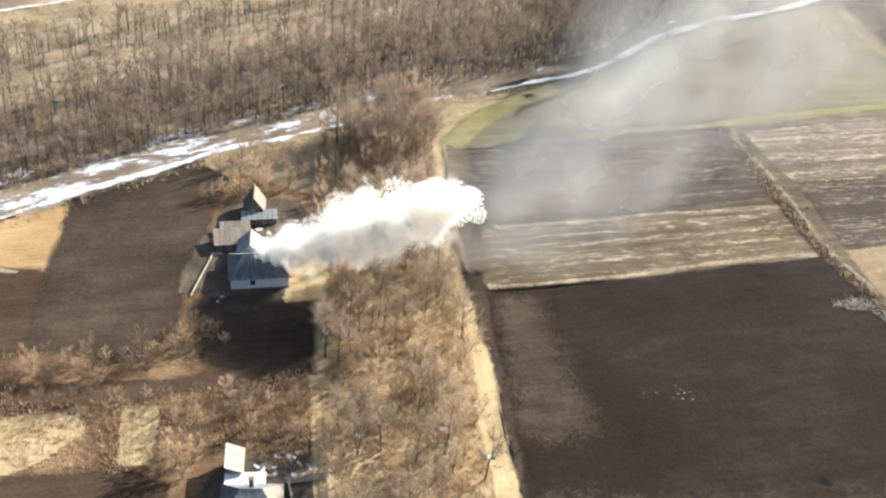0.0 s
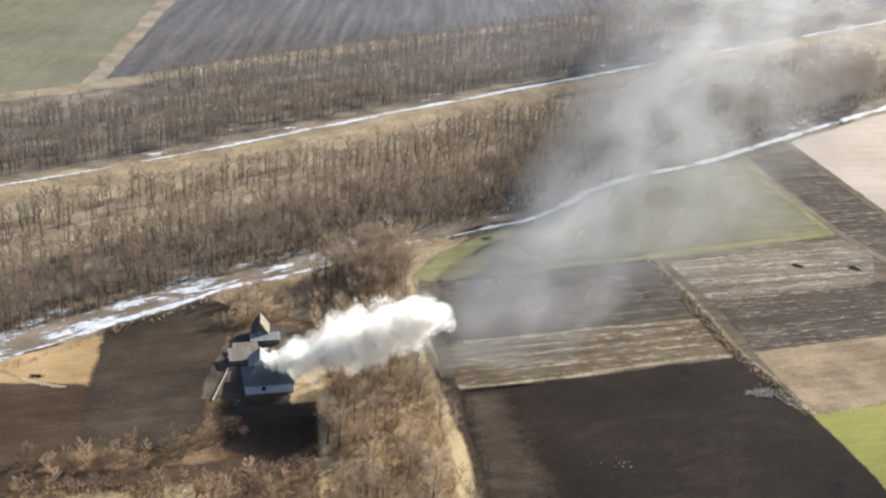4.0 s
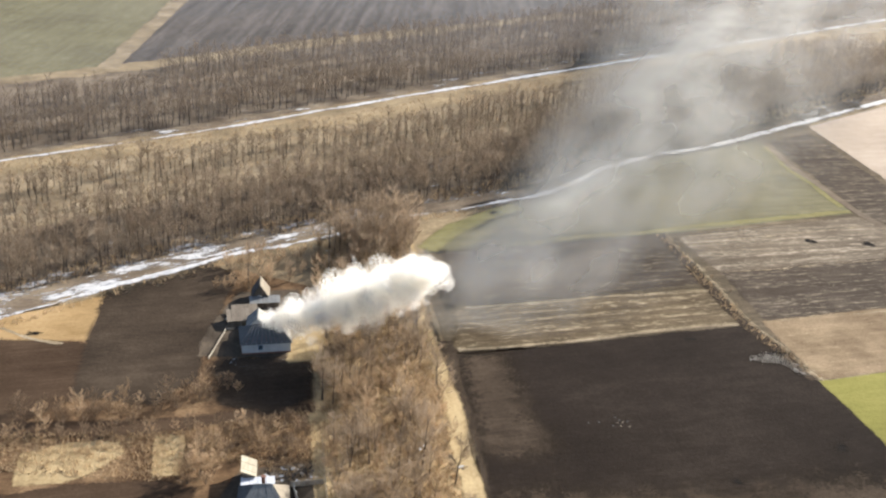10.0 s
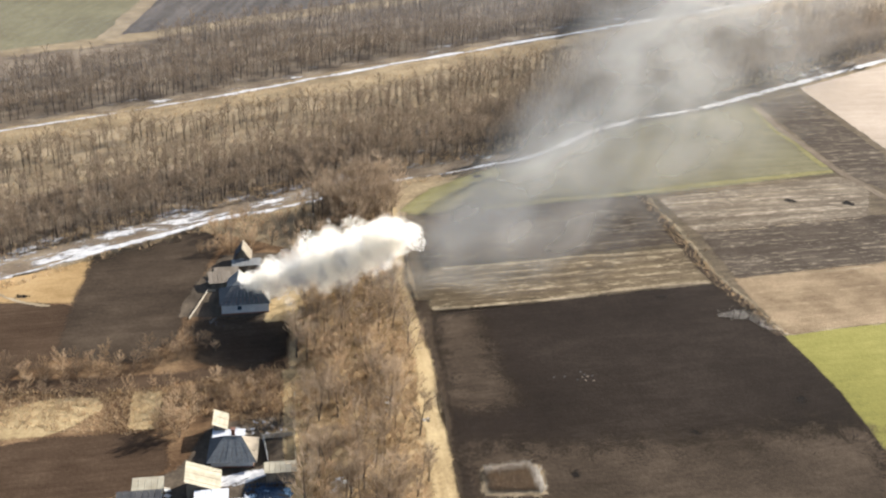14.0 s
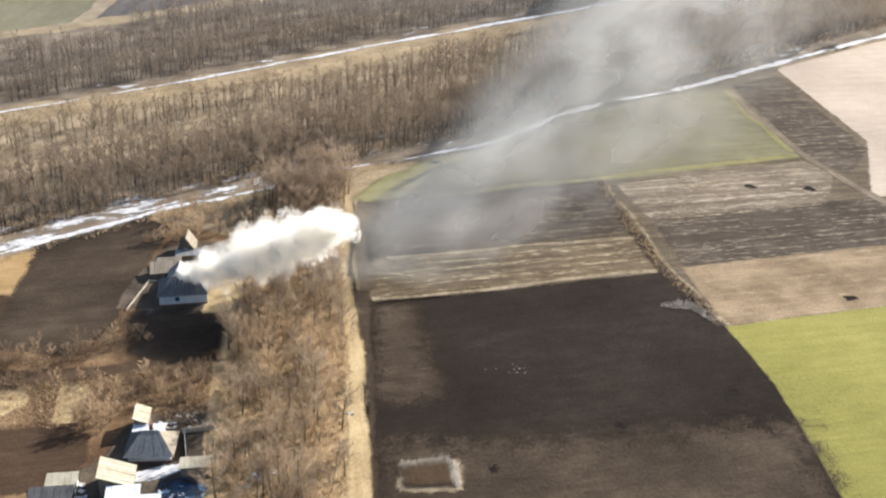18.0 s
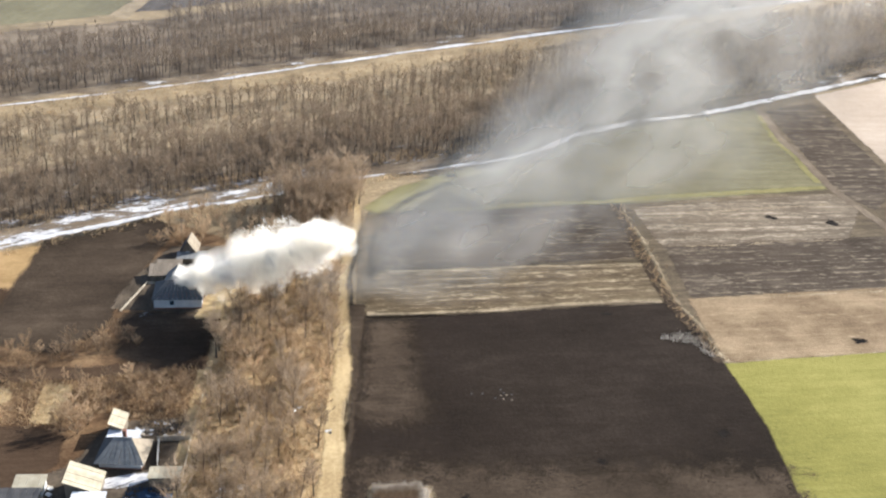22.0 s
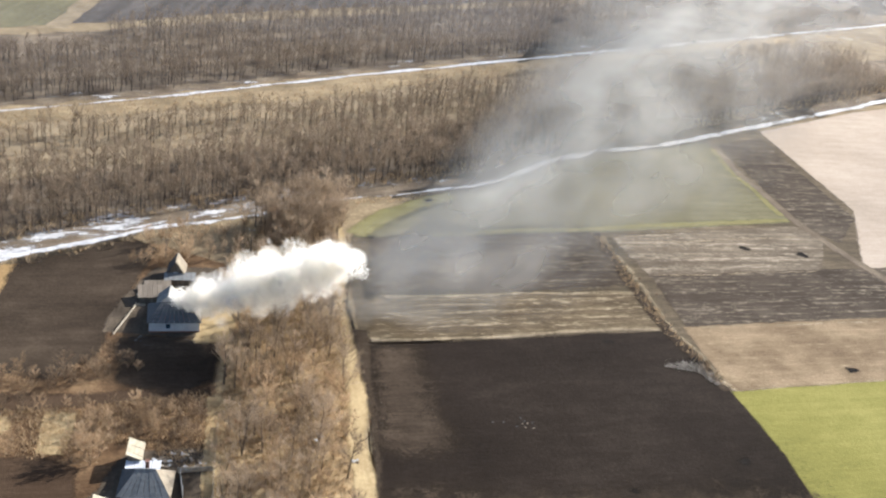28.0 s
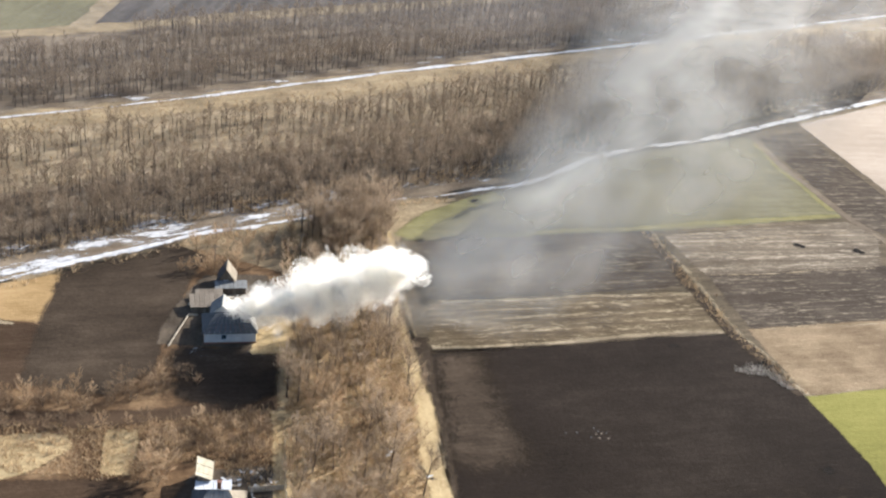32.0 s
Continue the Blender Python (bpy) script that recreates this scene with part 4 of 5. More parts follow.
def slab(points, thick=0.1, waves=0.0):
    """A flat roof face with thickness, from its outline."""
    pts = [Vector(p) for p in points]
    n = (pts[1] - pts[0]).cross(pts[2] - pts[0]).normalized()
    if n.z < 0:
        n = -n
    bm = bmesh.new()
    top = [bm.verts.new(p + n * thick) for p in pts]
    low = [bm.verts.new(p) for p in pts]
    k = len(pts)
    bm.faces.new(top)
    bm.faces.new(low[::-1])
    for i in range(k):
        bm.faces.new((top[i], low[i], low[(i + 1) % k], top[(i + 1) % k]))
    bmesh.ops.recalc_face_normals(bm, faces=bm.faces)
    return bm


def strips(points, material, parent, pitch=1.1, label=""):
    """A four-cornered roof face (two corners on the eave, two above) as sheets laid side by side."""
    a, b, c, d = [Vector(p) for p in points]
    k = max(1, round((b - a).length / pitch))
    for i in range(k):
        f, g = i / k, (i + 1) / k
        q = [a.lerp(b, f + 0.004), a.lerp(b, g - 0.004), d.lerp(c, g - 0.004), d.lerp(c, f + 0.004)]
        part("roof_sheet", slab(q, 0.05 + 0.025 * (i % 2)), material, parent, label)


def wall_with(parent, x0, x1, h, openings, material, turn, at, thick=0.3, gable=0.0):
    """A wall along its own x, built of piers round its openings; gable: extra height at the middle."""
    m = Matrix.Translation(at) @ Matrix.Rotation(radians(turn), 4, "Z")
    bm = bmesh.new()
    xs = sorted({x0, x1, *[o[0] for o in openings], *[o[1] for o in openings]})
    for a, b in zip(xs, xs[1:]):
        hole = next((o for o in openings if o[0] <= a and b <= o[1]), None)
        for lo, hi in ([(0, h)] if not hole else [(0, hole[2]), (hole[3], h)]):
            if hi - lo > 0.02:
                p = box(a, 0, lo, b, thick, hi, 0)
                t = bpy.data.meshes.new("t")
                p.to_mesh(t)
                p.free()
                bm.from_mesh(t)
                bpy.data.meshes.remove(t)
    if gable:
        g = [bm.verts.new((x, y, z)) for y in (0, thick) for x, z in ((x0, h), (x1, h), ((x0 + x1) / 2, h + gable))]
        bm.faces.new(g[:3])
        bm.faces.new(g[5:2:-1])
        for i in range(3):
            bm.faces.new((g[i], g[(i + 1) % 3], g[3 + (i + 1) % 3], g[3 + i]))
    bmesh.ops.remove_doubles(bm, verts=bm.verts, dist=0.001)
    bmesh.ops.transform(bm, matrix=m, verts=bm.verts)
    bmesh.ops.recalc_face_normals(bm, faces=bm.faces)
    wall = part("wall", bm, material, parent)
    for a, b, lo, hi, what in openings:
        def fitted(name, bmx, mat, up, label=""):
            bmesh.ops.transform(bmx, matrix=m, verts=bmx.verts)
            return part(name, bmx, mat, up, label)
        if what == "window":
            fr = fitted("window", box(a - 0.05, -0.03, lo - 0.05, b + 0.05, 0.05, lo + 0.03), BLUE_PAINT, parent, "dark window in a faded blue frame")
            for q in ((a - 0.05, lo + 0.03, a + 0.05, hi), (b - 0.05, lo + 0.03, b + 0.05, hi), (a - 0.05, hi - 0.02, b + 0.05, hi + 0.06), ((a + b) / 2 - 0.03, lo + 0.03, (a + b) / 2 + 0.03, hi - 0.02)):
                fitted("window_frame", box(q[0], -0.03, q[1], q[2], 0.05, q[3]), BLUE_PAINT, fr)
            fitted("pane", box(a, 0.1, lo, b, 0.12, hi, 0), PANE, fr)
        elif what == "shutter":
            fitted("shutter", box(a - 0.05, -0.06, lo - 0.05, b + 0.05, 0.05, hi + 0.05), WHITEWASH, parent, "white painted board shutter")
        else:
            dr = fitted("door", box(a + 0.02, 0.06, lo, b - 0.02, 0.11, hi), OLD_WOOD, parent, "weathered plank door")
            fitted("handle", box(b - 0.16, 0.01, lo + 0.95, b - 0.10, 0.06, lo + 1.1), DARK_ROOF, dr)
    return wall


def house(name, m, w, d, h, ridge, inset, roofs, label, front=(), side=(), chimney=None, walls=None, over=0.35, category="house", left=()):
    """A house with a ridge along its own x: hipped where inset > 0, gabled where it is 0. roofs: front, right, back, left."""
    walls = walls or WHITEWASH
    top = thing(name, m, label, category, "village buildings")
    rise = ridge - h
    gable = rise * 0.97 if inset == 0 else 0
    wall_with(top, 0, w, h, front, walls, 0, (0, 0, 0))
    wall_with(top, 0, w, h, (), walls, 180, (w, d, 0))
    wall_with(top, 0.3, d - 0.3, h, side, walls, 90, (w, 0, 0), gable=gable)
    wall_with(top, 0.3, d - 0.3, h, left, walls, -90, (0, d, 0), gable=gable)
    o, e = over, h - over * rise / (d / 2) + 0.02
    a, b, c, f = (-o, -o, e), (w + o, -o, e), (w + o, d + o, e), (-o, d + o, e)
    i = inset if inset else -o
    r, s = (i, d / 2, ridge), (w - i, d / 2, ridge)
    strips([a, b, s, r], roofs[0], top)
    strips([c, f, r, s], roofs[2], top)
    if inset:
        part("roof_hip", slab([b, c, s], 0.06), roofs[1], top)
        part("roof_hip", slab([f, a, r], 0.06), roofs[3], top)
    part("ridge_cap", box(r[0], d / 2 - 0.12, ridge + 0.02, s[0], d / 2 + 0.12, ridge + 0.12, 0.04), roofs[0], top)
    part("plinth", box(-0.06, -0.06, -0.1, w + 0.06, d + 0.06, 0.35), BRICK, top)
    if chimney:
        cx, cy = chimney
        ch = part("chimney", box(cx - 0.3, cy - 0.3, h, cx + 0.3, cy + 0.3, ridge + 0.7), BRICK, top)
        part("chimney_cap", box(cx - 0.38, cy - 0.38, ridge + 0.7, cx + 0.38, cy + 0.38, ridge + 0.8), BRICK, ch)
    return top


def shed(name, m, w, d, lo, hi, roof, walls, label, pitch=1.0, door=True, category="shed"):
    """A lean-to: the roof falls from hi at the back to lo at the front."""
    top = thing(name, m, label, category, "village buildings")
    wall_with(top, 0, w, lo, ((w * 0.35, w * 0.35 + 0.9, 0, min(1.9, lo - 0.1), "door"),) if door else (), walls, 0, (0, 0, 0), 0.12)
    wall_with(top, 0, w, hi, (), walls, 180, (w, d, 0), 0.12)
    for x, flip in ((0, 0), (w - 0.12, 0)):
        part("wall", slab_side(x, d, lo, hi), walls, top)
    e = 0.3
    s = (hi - lo) / d
    strips([(-e, -e, lo - s * e + 0.03), (w + e, -e, lo - s * e + 0.03), (w + e, d + e, hi + s * e + 0.03), (-e, d + e, hi + s * e + 0.03)], roof, top, pitch)
    return top


def slab_side(x, d, lo, hi):
    bm = bmesh.new()
    v = [bm.verts.new(p) for q in (x, x + 0.12) for p in ((q, 0.12, 0), (q, d - 0.12, 0), (q, d - 0.12, hi - 0.03), (q, 0.12, lo - 0.02))]
    bm.faces.new(v[:4])
    bm.faces.new(v[7:3:-1])
    for i in range(4):
        bm.faces.new((v[i], v[(i + 1) % 4], v[4 + (i + 1) % 4], v[4 + i]))
    bmesh.ops.recalc_face_normals(bm, faces=bm.faces)
    return bm


# Soot and painted shade darken front and left slopes; sunlit ones take mid slate.
house("farmhouse", pose(-40.6, 155.9, 0, 0, 0, 11.0), 10.2, 7.8, 2.6, 5.0, 2.5, (SOOT_SHADE_SLATE, MID_SLATE, MID_SLATE, SOOT_SHADE_SLATE), "whitewashed farmhouse with a sooty grey hipped slate roof, shaded sides painted darker",
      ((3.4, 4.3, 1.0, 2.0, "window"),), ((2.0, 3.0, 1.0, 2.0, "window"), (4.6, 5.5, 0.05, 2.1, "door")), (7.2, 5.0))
# Sunlit east slope coloured lighter than the shaded west slope.
house("rear_wing", pose(-36.2, 164.8, 0, 0, 0, 95.2), 4.6, 4.4, 2.4, 4.3, 0, (MID_SLATE, MID_SLATE, GREY_SLATE, GREY_SLATE), "whitewashed rear wing with a grey gabled roof", (), ((1.6, 2.5, 0.05, 2.0, "door"),))
# Tan on the east slope paints its sunlight; the shaded one is dark.
house("outbuilding", pose(-38.1, 180.2, 0, 0, 0, 95.2), 4.6, 3.5, 2.2, 4.8, 0, (TAN_SLATE, DARK_ROOF, DARK_ROOF, DARK_ROOF), "dark steep-roofed wooden outbuilding with its sunny roof slope painted tan", walls=OLD_WOOD, left=((1.2, 2.1, 1.3, 2.1, "shutter"),))
shed("lean_to", pose(-41.6, 177.2, 0, 0, 0, 10.7), 6.4, 2.4, 1.5, 1.9, GREY_SLATE, OLD_WOOD, "low grey-roofed lean-to before the outbuilding")
shed("barn", pose(-45.2, 167.6, 0, 0, 0, 12.5), 5.6, 4.2, 1.7, 2.3, OLD_WOOD, OLD_WOOD, "low barn with a weathered board roof")
shed("ruined_barn", pose(-44.9, 172.6, 0, 0, 0, 12.6), 5.2, 2.8, 1.2, 1.6, OLD_WOOD, OLD_WOOD, "ruined low barn with broken roof boards")
# Hip colours carry the light: tan on the sunny right, dark on the left.
house("cottage", pose(-33.2, 101.6, 0, 0, 0, 4.5), 7.2, 6.0, 2.1, 4.5, 2.1, (GREY_SLATE, TAN_SLATE, GREY_SLATE, SOOT_SHADE_SLATE), "low cottage with a dark grey hipped roof, sun and shade painted on its hips", (), ((2.4, 3.3, 0.05, 1.9, "door"),), (3.6, 4.2), None, 0.7)
shed("tall_shed", pose(-31.9, 109.9, 0, 0, 0, 96.0), 4.4, 2.1, 2.6, 3.5, PALE_SLATE, OLD_WOOD, "narrow tall shed with a pale slanted roof", door=False)
shed("lean_to", pose(-33.8, 108.1, 0, 0, 0, 6.0), 5.2, 1.5, 1.9, 2.1, SNOW, OLD_WOOD, "low lean-to with a snow-covered roof", 1.3)
shed("summer_kitchen", pose(-30.3, 93.2, 0, 0, 0, 98.0), 5.2, 5.2, 2.0, 4.1, PALE_SLATE, OLD_WOOD, "dark summer kitchen with one cream roof slope")
shed("hay_shed", pose(-23.1, 97.3, 0, 0, 0, 8.6), 4.9, 3.2, 2.6, 2.2, PALE_SLATE, OLD_WOOD, "board shed with a yellowed cream roof")
shed("workshop", pose(-33.3, 88.6, 0, 0, 0, 8.4), 5.0, 3.4, 2.1, 2.5, SNOW, WHITEWASH, "white workshop with a snow-covered roof")
shed("garage", pose(-27.7, 88.0, 0, 0, 0, 8.4), 3.0, 2.4, 1.8, 2.2, SNOW, WHITEWASH, "small garage with a snow-covered roof")
shed("small_shed", pose(-44.2, 92.2, 0, 0, 0, 8.5), 4.6, 3.2, 1.6, 2.1, PALE_SLATE, WHITEWASH, "small whitewashed shed with a pale roof")
shed("coal_shed", pose(-45.9, 88.4, 0, 0, 0, 8.5), 6.6, 3.4, 1.6, 2.0, DARK_ROOF, OLD_WOOD, "dark tarred coal shed")


def fence(name, line, material, label, height=1.3, gap=0.16, board=0.13, post=2.4):
    top = thing(name, pose(line[0][0], line[0][1], 0), label, "fence")
    o = Vector((*line[0], 0))
    slat = None
    for p, q in zip(line, line[1:]):
        a, b = Vector((*p, 0)) - o, Vector((*q, 0)) - o
        d = b - a
        turn = math.degrees(math.atan2(d.y, d.x))
        for z in (0.35, height - 0.3):
            rail = part("rail", box(0, -0.02, z, d.length, 0.02, z + 0.08), material, top)
            rail.matrix_basis = pose(*a, 0, 0, turn)
        for i in range(int(d.length / post) + 1):
            o2 = part("post", box(-0.06, 0.02, -0.3, 0.06, 0.14, height + 0.05), material, top)
            o2.matrix_basis = pose(*(a + d.normalized() * min(i * post, d.length)), 0, 0, turn)
        for i in range(int(d.length / gap)):
            if slat is None:
                slat = part("board", box(0, -0.045, 0.08, board, -0.02, height), material, top)
                s = slat
            else:
                s = new("board", slat.data)
                s.parent = top
            s.matrix_basis = pose(*(a + d.normalized() * i * gap), (i * 7) % 5 - 2, 0, turn)
    return top


fence("board_fence", [(-47.2, 153.6), (-45.6, 166.6), (-43.6, 166.9)], PALE_WOOD, "pale weathered board fence round the farmyard", 0.7, 0.3, 0.22)
fence("yard_fence", [(-21.4, 124.6), (-20.0, 112.0), (-18.4, 100.6)], PALE_WOOD, "thin pale board fence along the grass path", 1.2, 0.4, 0.22)
for y in (96.6, 95.3, 94.0, 92.7):
    fence("metal_barrier", [(-26.4, y), (-18.8, y + 1.0)], NAVY, "dark blue painted metal barrier in the yard", 0.9, 0.6, 0.12, 1.9)
fence("pen_fence", [(-25.8, 110.4), (-20.0, 111.6)], PALE_WOOD, "whitish board fence of the empty animal pen", 1.2, 0.3, 0.24)
fence("pen_fence", [(-25.3, 109.8), (-23.6, 103.4)], WHITEWASH, "whitewashed board fence of the empty animal pen", 1.4, 0.27, 0.25)


def pole(x, y, h, label="wooden utility pole with a short crossarm", arm=True):
    top = thing("utility_pole", pose(x, y, 0), label, "pole", "utility poles")
    v, t = tube([Vector((0, 0, -0.3)), Vector((0.02, 0, h * 0.5)), Vector((0.05, 0.02, h))], [0.14, 0.12, 0.09], 8)
    o = new("pole", soup("pole", [tuple(p) for p in v], t, [OLD_WOOD]))
    o.parent = top
    if arm:
        part("crossarm", box(-0.7, -0.06, h - 0.6, 0.75, 0.06, h - 0.48), OLD_WOOD, top)
        for s in (-0.6, 0.62):
            part("insulator", box(s - 0.04, -0.04, h - 0.48, s + 0.04, 0.04, h - 0.3, 0.02), WHITEWASH, top)


pole(-12.1, 170.1, 5.0, "short dark wooden post among scrub", False)
pole(-43.6, 187.5, 7.0)
pole(-25.2, 197.2, 7.0)

# scattered debris, boards and sheets in the yards
def litter(name, zone, count, mats, label, category, seed, big=1.3):
    r = random.Random(seed)
    for x, y in scatter(zone, count, seed, 0.5):
        w, d = r.uniform(0.4, big), r.uniform(0.3, big * 0.8)
        bm = box(-w / 2, -d / 2, 0, w / 2, d / 2, 0.06, 0.01)
        for v in bm.verts:
            v.co.z += 0.05 * math.sin(v.co.x * 5 + seed) + 0.06
            v.co.x += r.uniform(-0.05, 0.05)
        me = bpy.data.meshes.new(name)
        bm.to_mesh(me)
        bm.free()
        me.materials.append(r.choice(mats))
        ob = new(name, me)
        ob.matrix_basis = pose(x, y, 0.07, r.uniform(-4, 4), r.uniform(-4, 4), r.uniform(-2.2, 176.5))
        tagged(ob, label, category, name + "s in the yards")


litter("scrap_board", [(-31.3, 110.4), (-30.1, 115.7), (-21.7, 117.8), (-21.1, 111.0)], 34, (PALE_WOOD, OLD_WOOD, WHITEWASH), "pale broken board lying in the yard", "board", 31)
litter("scrap_board", [(-47.1, 171.4), (-46.0, 175.8), (-33.0, 177.3), (-32.4, 171.4)], 40, (PALE_WOOD, OLD_WOOD, PALE_SLATE), "pale broken board lying by the ruined barn", "board", 32)
# Blue and navy sheets paint the blue shade over snow in this yard.
litter("blue_sheet", [(-26.1, 92.7), (-25.9, 96.1), (-19.0, 96.3), (-18.6, 92.7)], 26, (NAVY, BLUE_PAINT, NAVY, NAVY, SNOW, DARK_ROOF), "sheet painted blue for the shade on the yard snow", "metal sheet", 33, 2.4)
litter("scrap_board", [(-45.5, 95.5), (-40.0, 97.4), (-37.5, 92.6), (-38.5, 88.8)], 16, (PALE_WOOD, WHITEWASH), "pale board leaning round the small shed", "board", 34)
litter("white_scrap", [(-3.9, 121.9), (-3.5, 124.9), (-1.9, 124.9), (-2.0, 122.0)], 4, (WHITEWASH, DARK_ROOF), "small white scrap lying in dry grass", "scrap", 35, 0.9)
litter("white_scrap", [(2.9, 117.1), (3.0, 119.1), (4.9, 119.1), (4.8, 117.2)], 3, (WHITEWASH, DARK_ROOF), "small white scrap beside the lane", "scrap", 38, 0.8)
litter("white_scrap", [(-12.6, 95.6), (-11.4, 100.4), (-6.8, 100.5), (-8.0, 95.6)], 18, (WHITEWASH, PALE_WOOD, OLD_WOOD), "white scrap heaped among bushes", "scrap", 36, 1.3)
litter("white_scrap", [(29.0, 133.0), (29.4, 136.8), (39.4, 136.4), (38.6, 132.6)], 10, (DARK_ROOF, OLD_WOOD, OLD_WOOD), "small grey-brown scrap on the black soil", "scrap", 37, 0.36)

sheet("snow_yard", [(-31.4, 96.6), (-31.2, 98.6), (-28.0, 100.4), (-24.6, 101.4), (-24.0, 100.0), (-27.4, 97.4)], ICE, 0.11, "thin blue-white snow in the shaded yard", "snow", 0.8, 0.3, 41, 0.7)
sheet("snow_yard", [(-42.8, 151.4), (-42.1, 154.0), (-31.7, 155.7), (-31.3, 153.3), (-38.3, 151.0)], SNOW_PATCH, 0.12, "thin blue-white snow along the shaded wall", "snow", 0.8, 0.3, 42, 0.7)

# burnt spots in the fields
SCORCH = earth("scorched_soil", (0.006, 0.005, 0.0045), (0.011, 0.009, 0.008), (0.021, 0.017, 0.014), 0, 0.2, 0.9, 0.1, 1.6)
for i, (x, y, r) in enumerate(((78.0, 127.9, 1.5), (115.0, 167.6, 1.9), (58.7, 170.6, 1.5), (108.4, 232.4, 2.0), (125.3, 231.9, 2.0), (30.1, 102.3, 1.2), (18.9, 243.6, 1.4), (122.6, 151.9, 1.5), (-86.0, 161.7, 1.6), (78.2, 165.7, 1.6), (54.3, 115.8, 1.0))):
    wash("shell_crater", [(x + r * (0.8 + 0.3 * math.sin(a * 3 + i)) * math.cos(a), y + r * (0.7 + 0.3 * math.sin(a * 2 + i)) * math.sin(a)) for a in np.linspace(0, 2 * math.pi, 15)[:-1]], SCORCH, 0.13 + 0.002 * i, "small scorched black crater in the soil", "crater", 1.1, 0.4)

# thickets of pale stalks
PALE_BRUSH = fibre("bleached_brush", [(0.1, (0.26, 0.22, 0.18)), (0.5, (0.46, 0.42, 0.36)), (0.9, (0.68, 0.64, 0.58))], 0.4)
sheet("straw_patch", [(14.0, 102.8), (23.4, 104.2), (24.4, 96.8), (14.6, 96.2)], CLEARING, 0.14, "pale dry grass ring in the field", "ground", 1.8, 0.9, 27)
slivers("pale_thicket", scatter([(14.7, 102.2), (21.7, 103.6), (22.8, 97.7), (15.2, 97.1)], 900, 51), RUSSET, "low brown thicket inside a pale grass ring", "scrub", 1.0, 0.06, 0.6, 51, 5)
slivers("pale_stalks", scatter([(14.0, 102.9), (22.2, 104.6), (22.8, 102.8), (14.7, 101.4)], 300, 58), PALE_BRUSH, "pale dry stalks behind the low thicket", "grass", 1.1, 0.06, 0.3, 58, 4)
slivers("pale_stalks", scatter([(22.0, 103.4), (23.4, 103.6), (24.0, 97.4), (22.8, 97.4)], 160, 59), PALE_BRUSH, "pale dry stalks beside the low thicket", "grass", 0.9, 0.06, 0.3, 59, 4)
slivers("pale_thicket", scatter([(69.8, 161.5), (73.4, 164.0), (79.1, 163.6), (81.0, 155.4), (79.4, 155.2), (77.0, 160.4), (73.8, 160.0)], 130, 52), PALE_BRUSH, "pale dry brushwood at the field corner", "brushwood", 0.7, 0.045, 1.1, 52, 4)
slivers("ditch_stalks", scatter([(64.1, 232.1), (67.6, 232.3), (71.8, 203.2), (76.2, 177.4), (84.2, 153.9), (81.2, 153.8), (73.2, 177.3), (68.3, 203.0)], 260, 53), REED, "dry weeds along the ditch", "weeds", 0.8, 0.06, 0.5, 53, 4)
slivers("river_reeds", strew(RIVER, -5, -2, -150, 20, 300, 54) + strew(RIVER, 8, 16, -180, 250, 2600, 55), REED, "dry reeds and brush along the river bank", "reeds", 1.2, 0.07, 0.4, 54, 4)
slivers("clearing_stalks", strew(RIVER, 40, 98, -180, 270, 14000, 56), REED, "tall dry grass in the clearing", "grass", 0.8, 0.09, 0.5, 56, 2)
slivers("village_stalks", scatter([(-79.6, 112.3), (-79.2, 123.6), (-48.8, 126.1), (-24.6, 136.2), (-20.3, 109.1), (-36.4, 117.6), (-49.4, 110.7)], 2000, 57), REED, "dry weeds on the village plots", "weeds", 0.7, 0.07, 0.5, 57, 4)


# ---- smoke ----
def swarm(line, count, seed, lumps=0, lump=0.5, flat=1.0):
    """Points round a line of (x, y, z, radius, share): spread evenly, or gathered in round lumps."""
    rng = np.random.RandomState(seed)
    line = np.array(line, float)
    share = (line[:-1, 4] + line[1:, 4]) / 2
    share = share / share.sum()

    def along_line(n):
        k = rng.choice(len(share), n, p=share)
        f = rng.uniform(0, 1, (n, 1))
        return line[k, :4] * (1 - f) + line[k + 1, :4] * f
    if not lumps:
        c = along_line(count)
        w = rng.normal(0, 0.5, (count, 3)) * (1, 1, flat)
        return c[:, :3] + w * c[:, 3:4]
    c = along_line(lumps)
    way = rng.normal(0, 1, (lumps, 3))
    way /= np.linalg.norm(way, axis=1, keepdims=True)
    mid = c[:, :3] + way * c[:, 3:4] * rng.uniform(0.1, 0.85, (lumps, 1))
    rad = c[:, 3] * lump * rng.uniform(0.6, 1.3, lumps)
    k = rng.choice(lumps, count, p=rad ** 2 / (rad ** 2).sum())
    way = rng.normal(0, 1, (count, 3))
    way /= np.linalg.norm(way, axis=1, keepdims=True)
    return mid[k] + way * (rad[k] * rng.uniform(0, 1, count) ** 0.45)[:, None]


PLUME = [(-36.0, 160.0, 5.6, 2.2, 1.6), (-30.5, 158.8, 7.2, 4.6, 3.4), (-23.0, 158.6, 10.2, 6.6, 4.8), (-13.5, 159, 14.2, 7.7, 5.4), (-6.0, 159, 17.0, 6.6, 3.4), (0.6, 160, 19.4, 3.6, 1.0)]
flecks("smoke_plume", swarm([(x, y, z, r * 0.9, k) for x, y, z, r, k in PLUME], 185000, 1, 260, 0.42), 0.08, SMOKE, "dense white smoke plume drifting from the farmhouse", seed=1)
puffs("plume_edge", swarm([(x, y, z - 0.5, r * 1.05, k) for x, y, z, r, k in PLUME], 190, 1, 260, 0.55), np.full(190, 1.7), SOFT_SMOKE, "soft white edges of the smoke plume", seed=4)
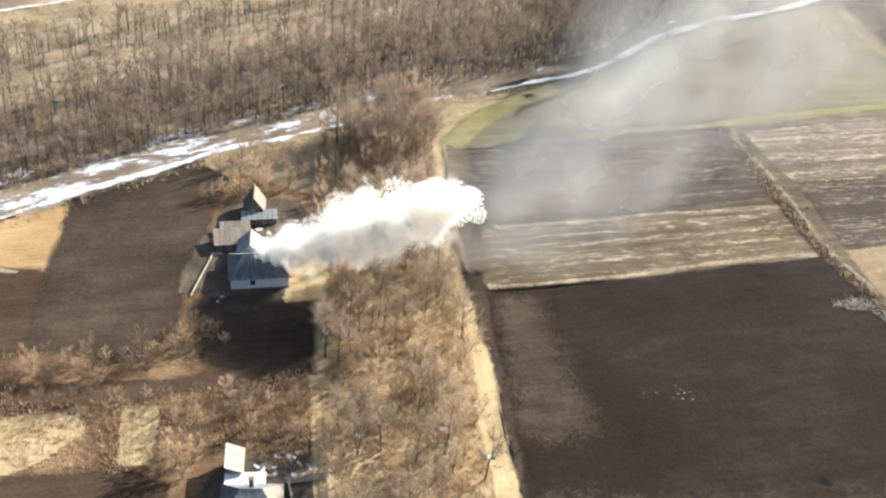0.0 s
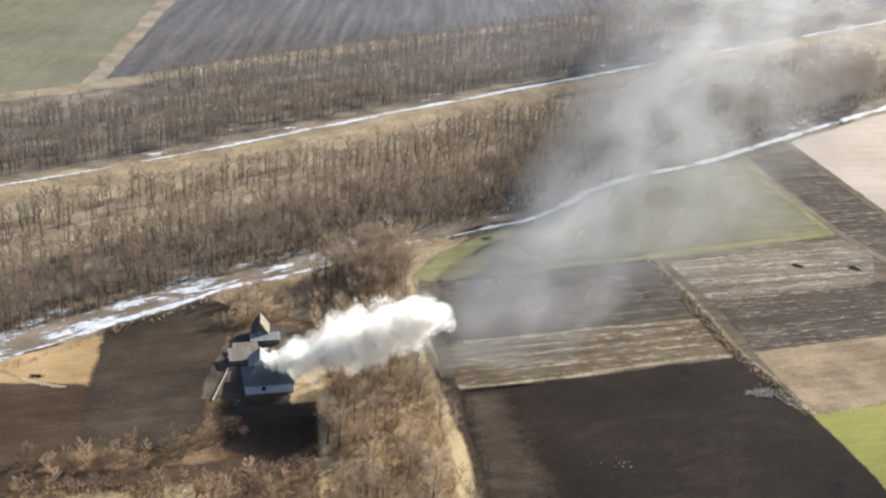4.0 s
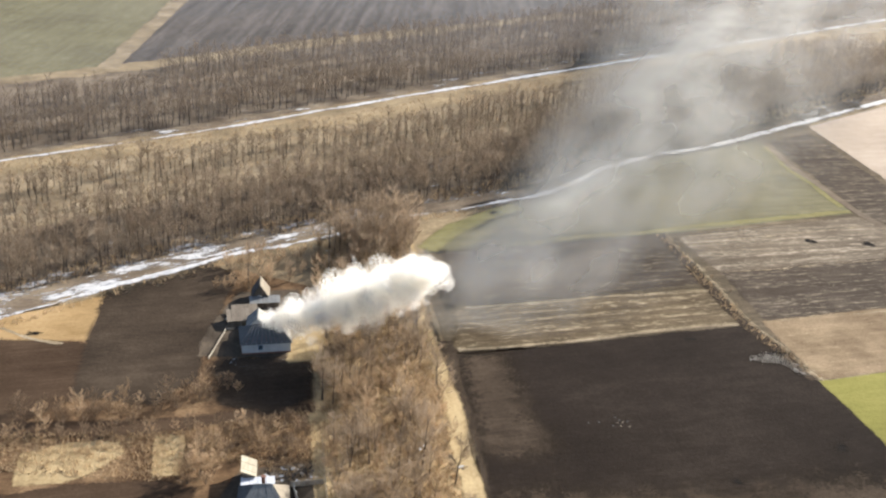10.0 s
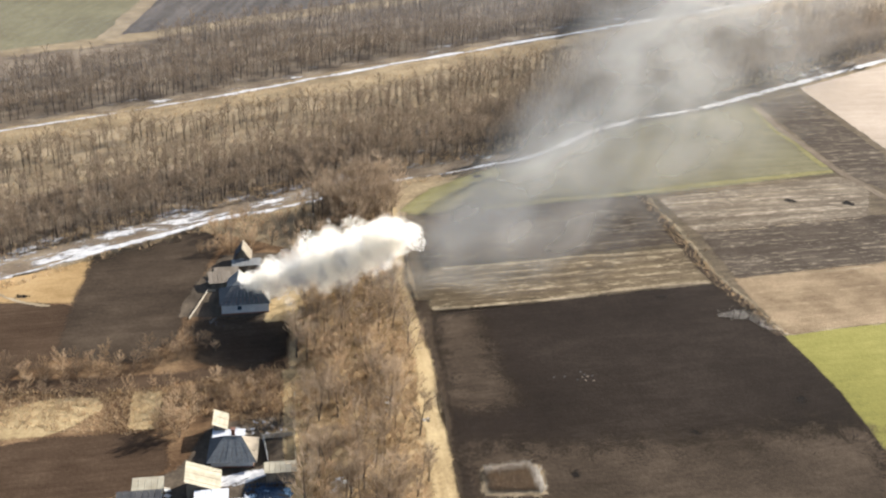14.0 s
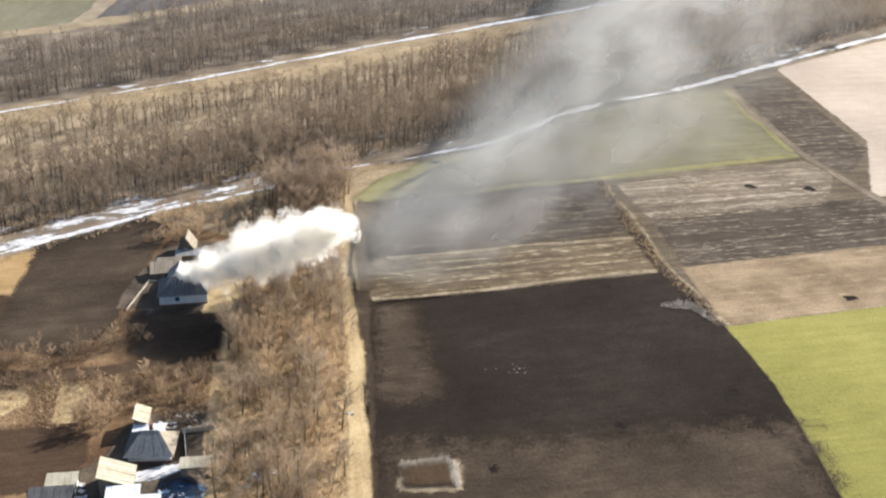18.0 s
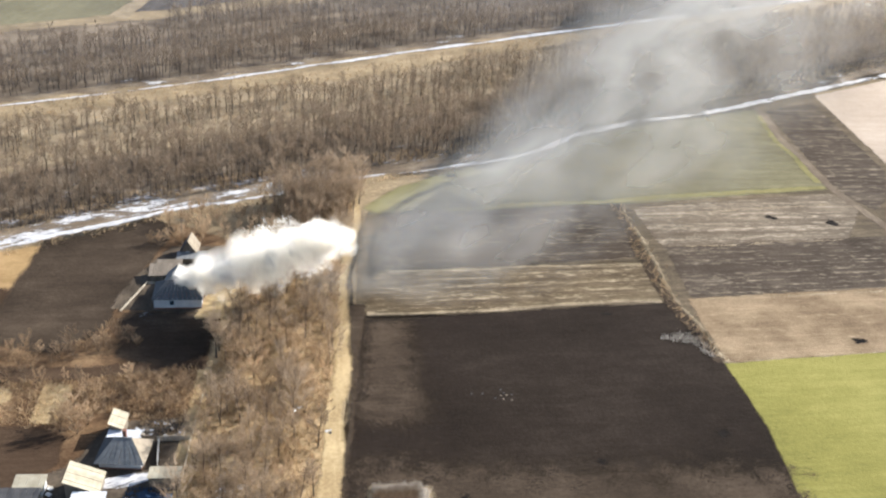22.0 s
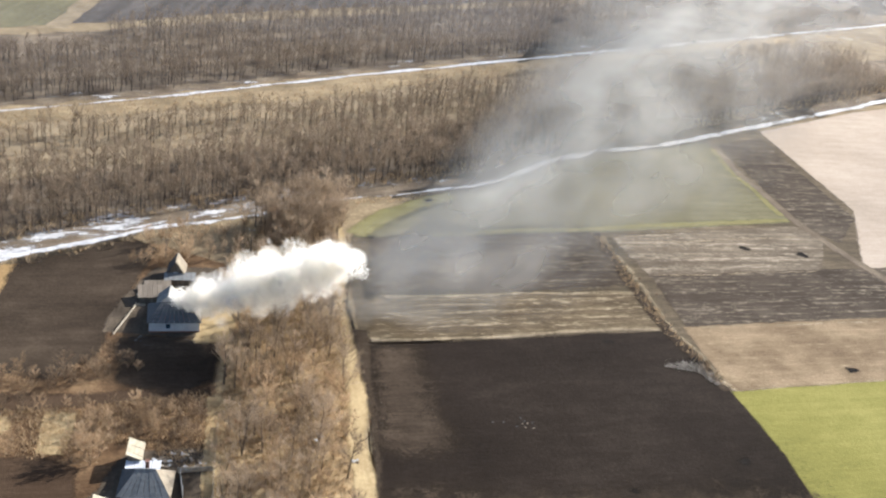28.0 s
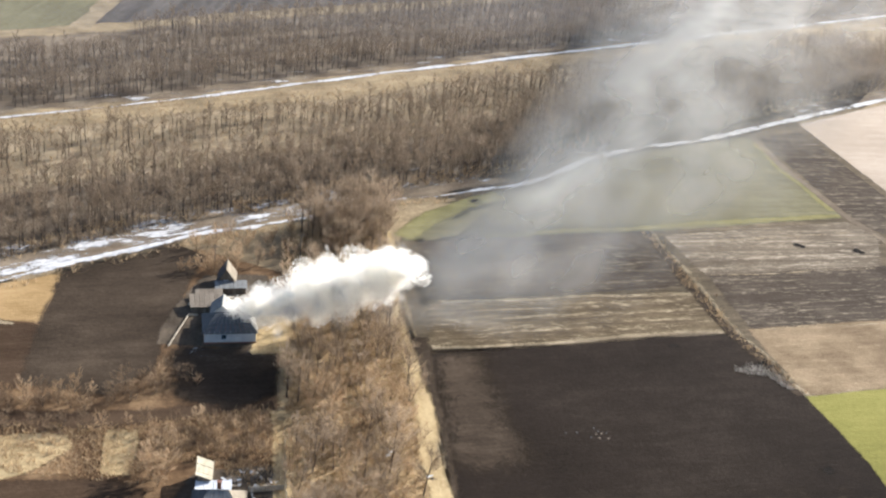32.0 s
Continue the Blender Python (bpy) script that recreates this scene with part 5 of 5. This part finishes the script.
def veil(name, line, lift, material, label, category="smoke", seed=0, step=4.0, across=14):
    """A thin wavy layer of smoke along a line of (x, y, z, half width, thickness), thickest along its middle."""
    line = np.array(line, float)
    way = np.diff(line[:, :2], axis=0)
    run = np.r_[0, np.cumsum(np.linalg.norm(way, axis=1))]
    t = np.linspace(0, run[-1], int(run[-1] / step) + 2)
    x, y, z, r, k = [np.interp(t, run, line[:, c]) for c in range(5)]
    d = np.stack([np.gradient(x, t), np.gradient(y, t)], 1)
    d /= np.linalg.norm(d, axis=1, keepdims=True)
    u = np.linspace(-1, 1, across)
    px, py = x[:, None] - d[:, 1:] * u * r[:, None], y[:, None] + d[:, :1] * u * r[:, None]
    wave = np.array([[noise.noise((a * 0.03, b * 0.03, seed + 0.5)) for a, b in zip(p, q)] for p, q in zip(px, py)])
    pz = np.maximum(z[:, None] + lift * np.minimum(0.5 * r, 7)[:, None] + 2.2 * wave, 1.0)
    rim = k[:, None] * (1 - u * u) ** 1.4 * np.clip(np.minimum(t, run[-1] - t) / 14, 0, 1)[:, None]
    i = (np.arange(across - 1)[None] + across * np.arange(len(t) - 1)[:, None]).ravel()
    tris = np.concatenate([np.c_[i, i + 1, i + across + 1], np.c_[i, i + across + 1, i + across]])
    me = soup(name, np.stack([px, py, pz], 2).reshape(-1, 3), tris, [material])
    me.attributes.new("rim", "FLOAT", "POINT").data.foreach_set("value", rim.ravel().astype(np.float32))
    for p in me.polygons:
        p.use_smooth = True
    return tagged(new(name, me), label, category, kind="stuff")


# x, y, z, half width, thickness; the drift widens and climbs with the wind
DRIFT = [(2.0, 158.0, 12, 7, 0.22), (11.0, 170.0, 9, 11, 0.42), (22.0, 184.4, 10, 17, 0.52), (41.0, 207.5, 14, 26, 0.54), (62.0, 240.0, 20, 33, 0.52), (88.0, 288.0, 28, 40, 0.52), (128.0, 365.0, 36, 54, 0.60), (218.0, 538.0, 48, 80, 0.66)]
for n, lift in enumerate((-0.8, 0.1, 1.0)):
    veil("smoke_drift", [(x - 4 * lift, y + 3 * lift, z, r * (1.3 - 0.2 * n), k) for x, y, z, r, k in DRIFT], lift, HAZE, "thin grey smoke drifting over the fields", seed=3 + n)
veil("smoke_drift", [(-10, 158, 7.5, 5, 0.25), (0, 163, 7.5, 9, 0.40), (9, 172, 7.5, 12, 0.34), (20, 188, 7.5, 15, 0.25), (32, 205, 7.5, 17, 0.10)], 0.0, HAZE, "smoke thinning out past the end of the plume", seed=14)
veil("smoke_drift", [(-24, 172, 3, 5, 0.10), (-14, 190, 3, 9, 0.22), (4, 203, 3, 14, 0.28), (30, 226, 3, 18, 0.20), (60, 250, 3, 20, 0.10)], 0.0, HAZE, "faint smoke hanging over the tree belt", seed=9)
# Aerial haze added as one translucent bluish sheet above the far woods.
veil("far_haze", [(-330, 330, 14, 190, 0.14), (0, 500, 14, 190, 0.18), (420, 760, 14, 230, 0.34)], 0.0, FAR_HAZE, "thin bluish layer painted in for winter haze over the far woods", "haze", 12, 20, 18)
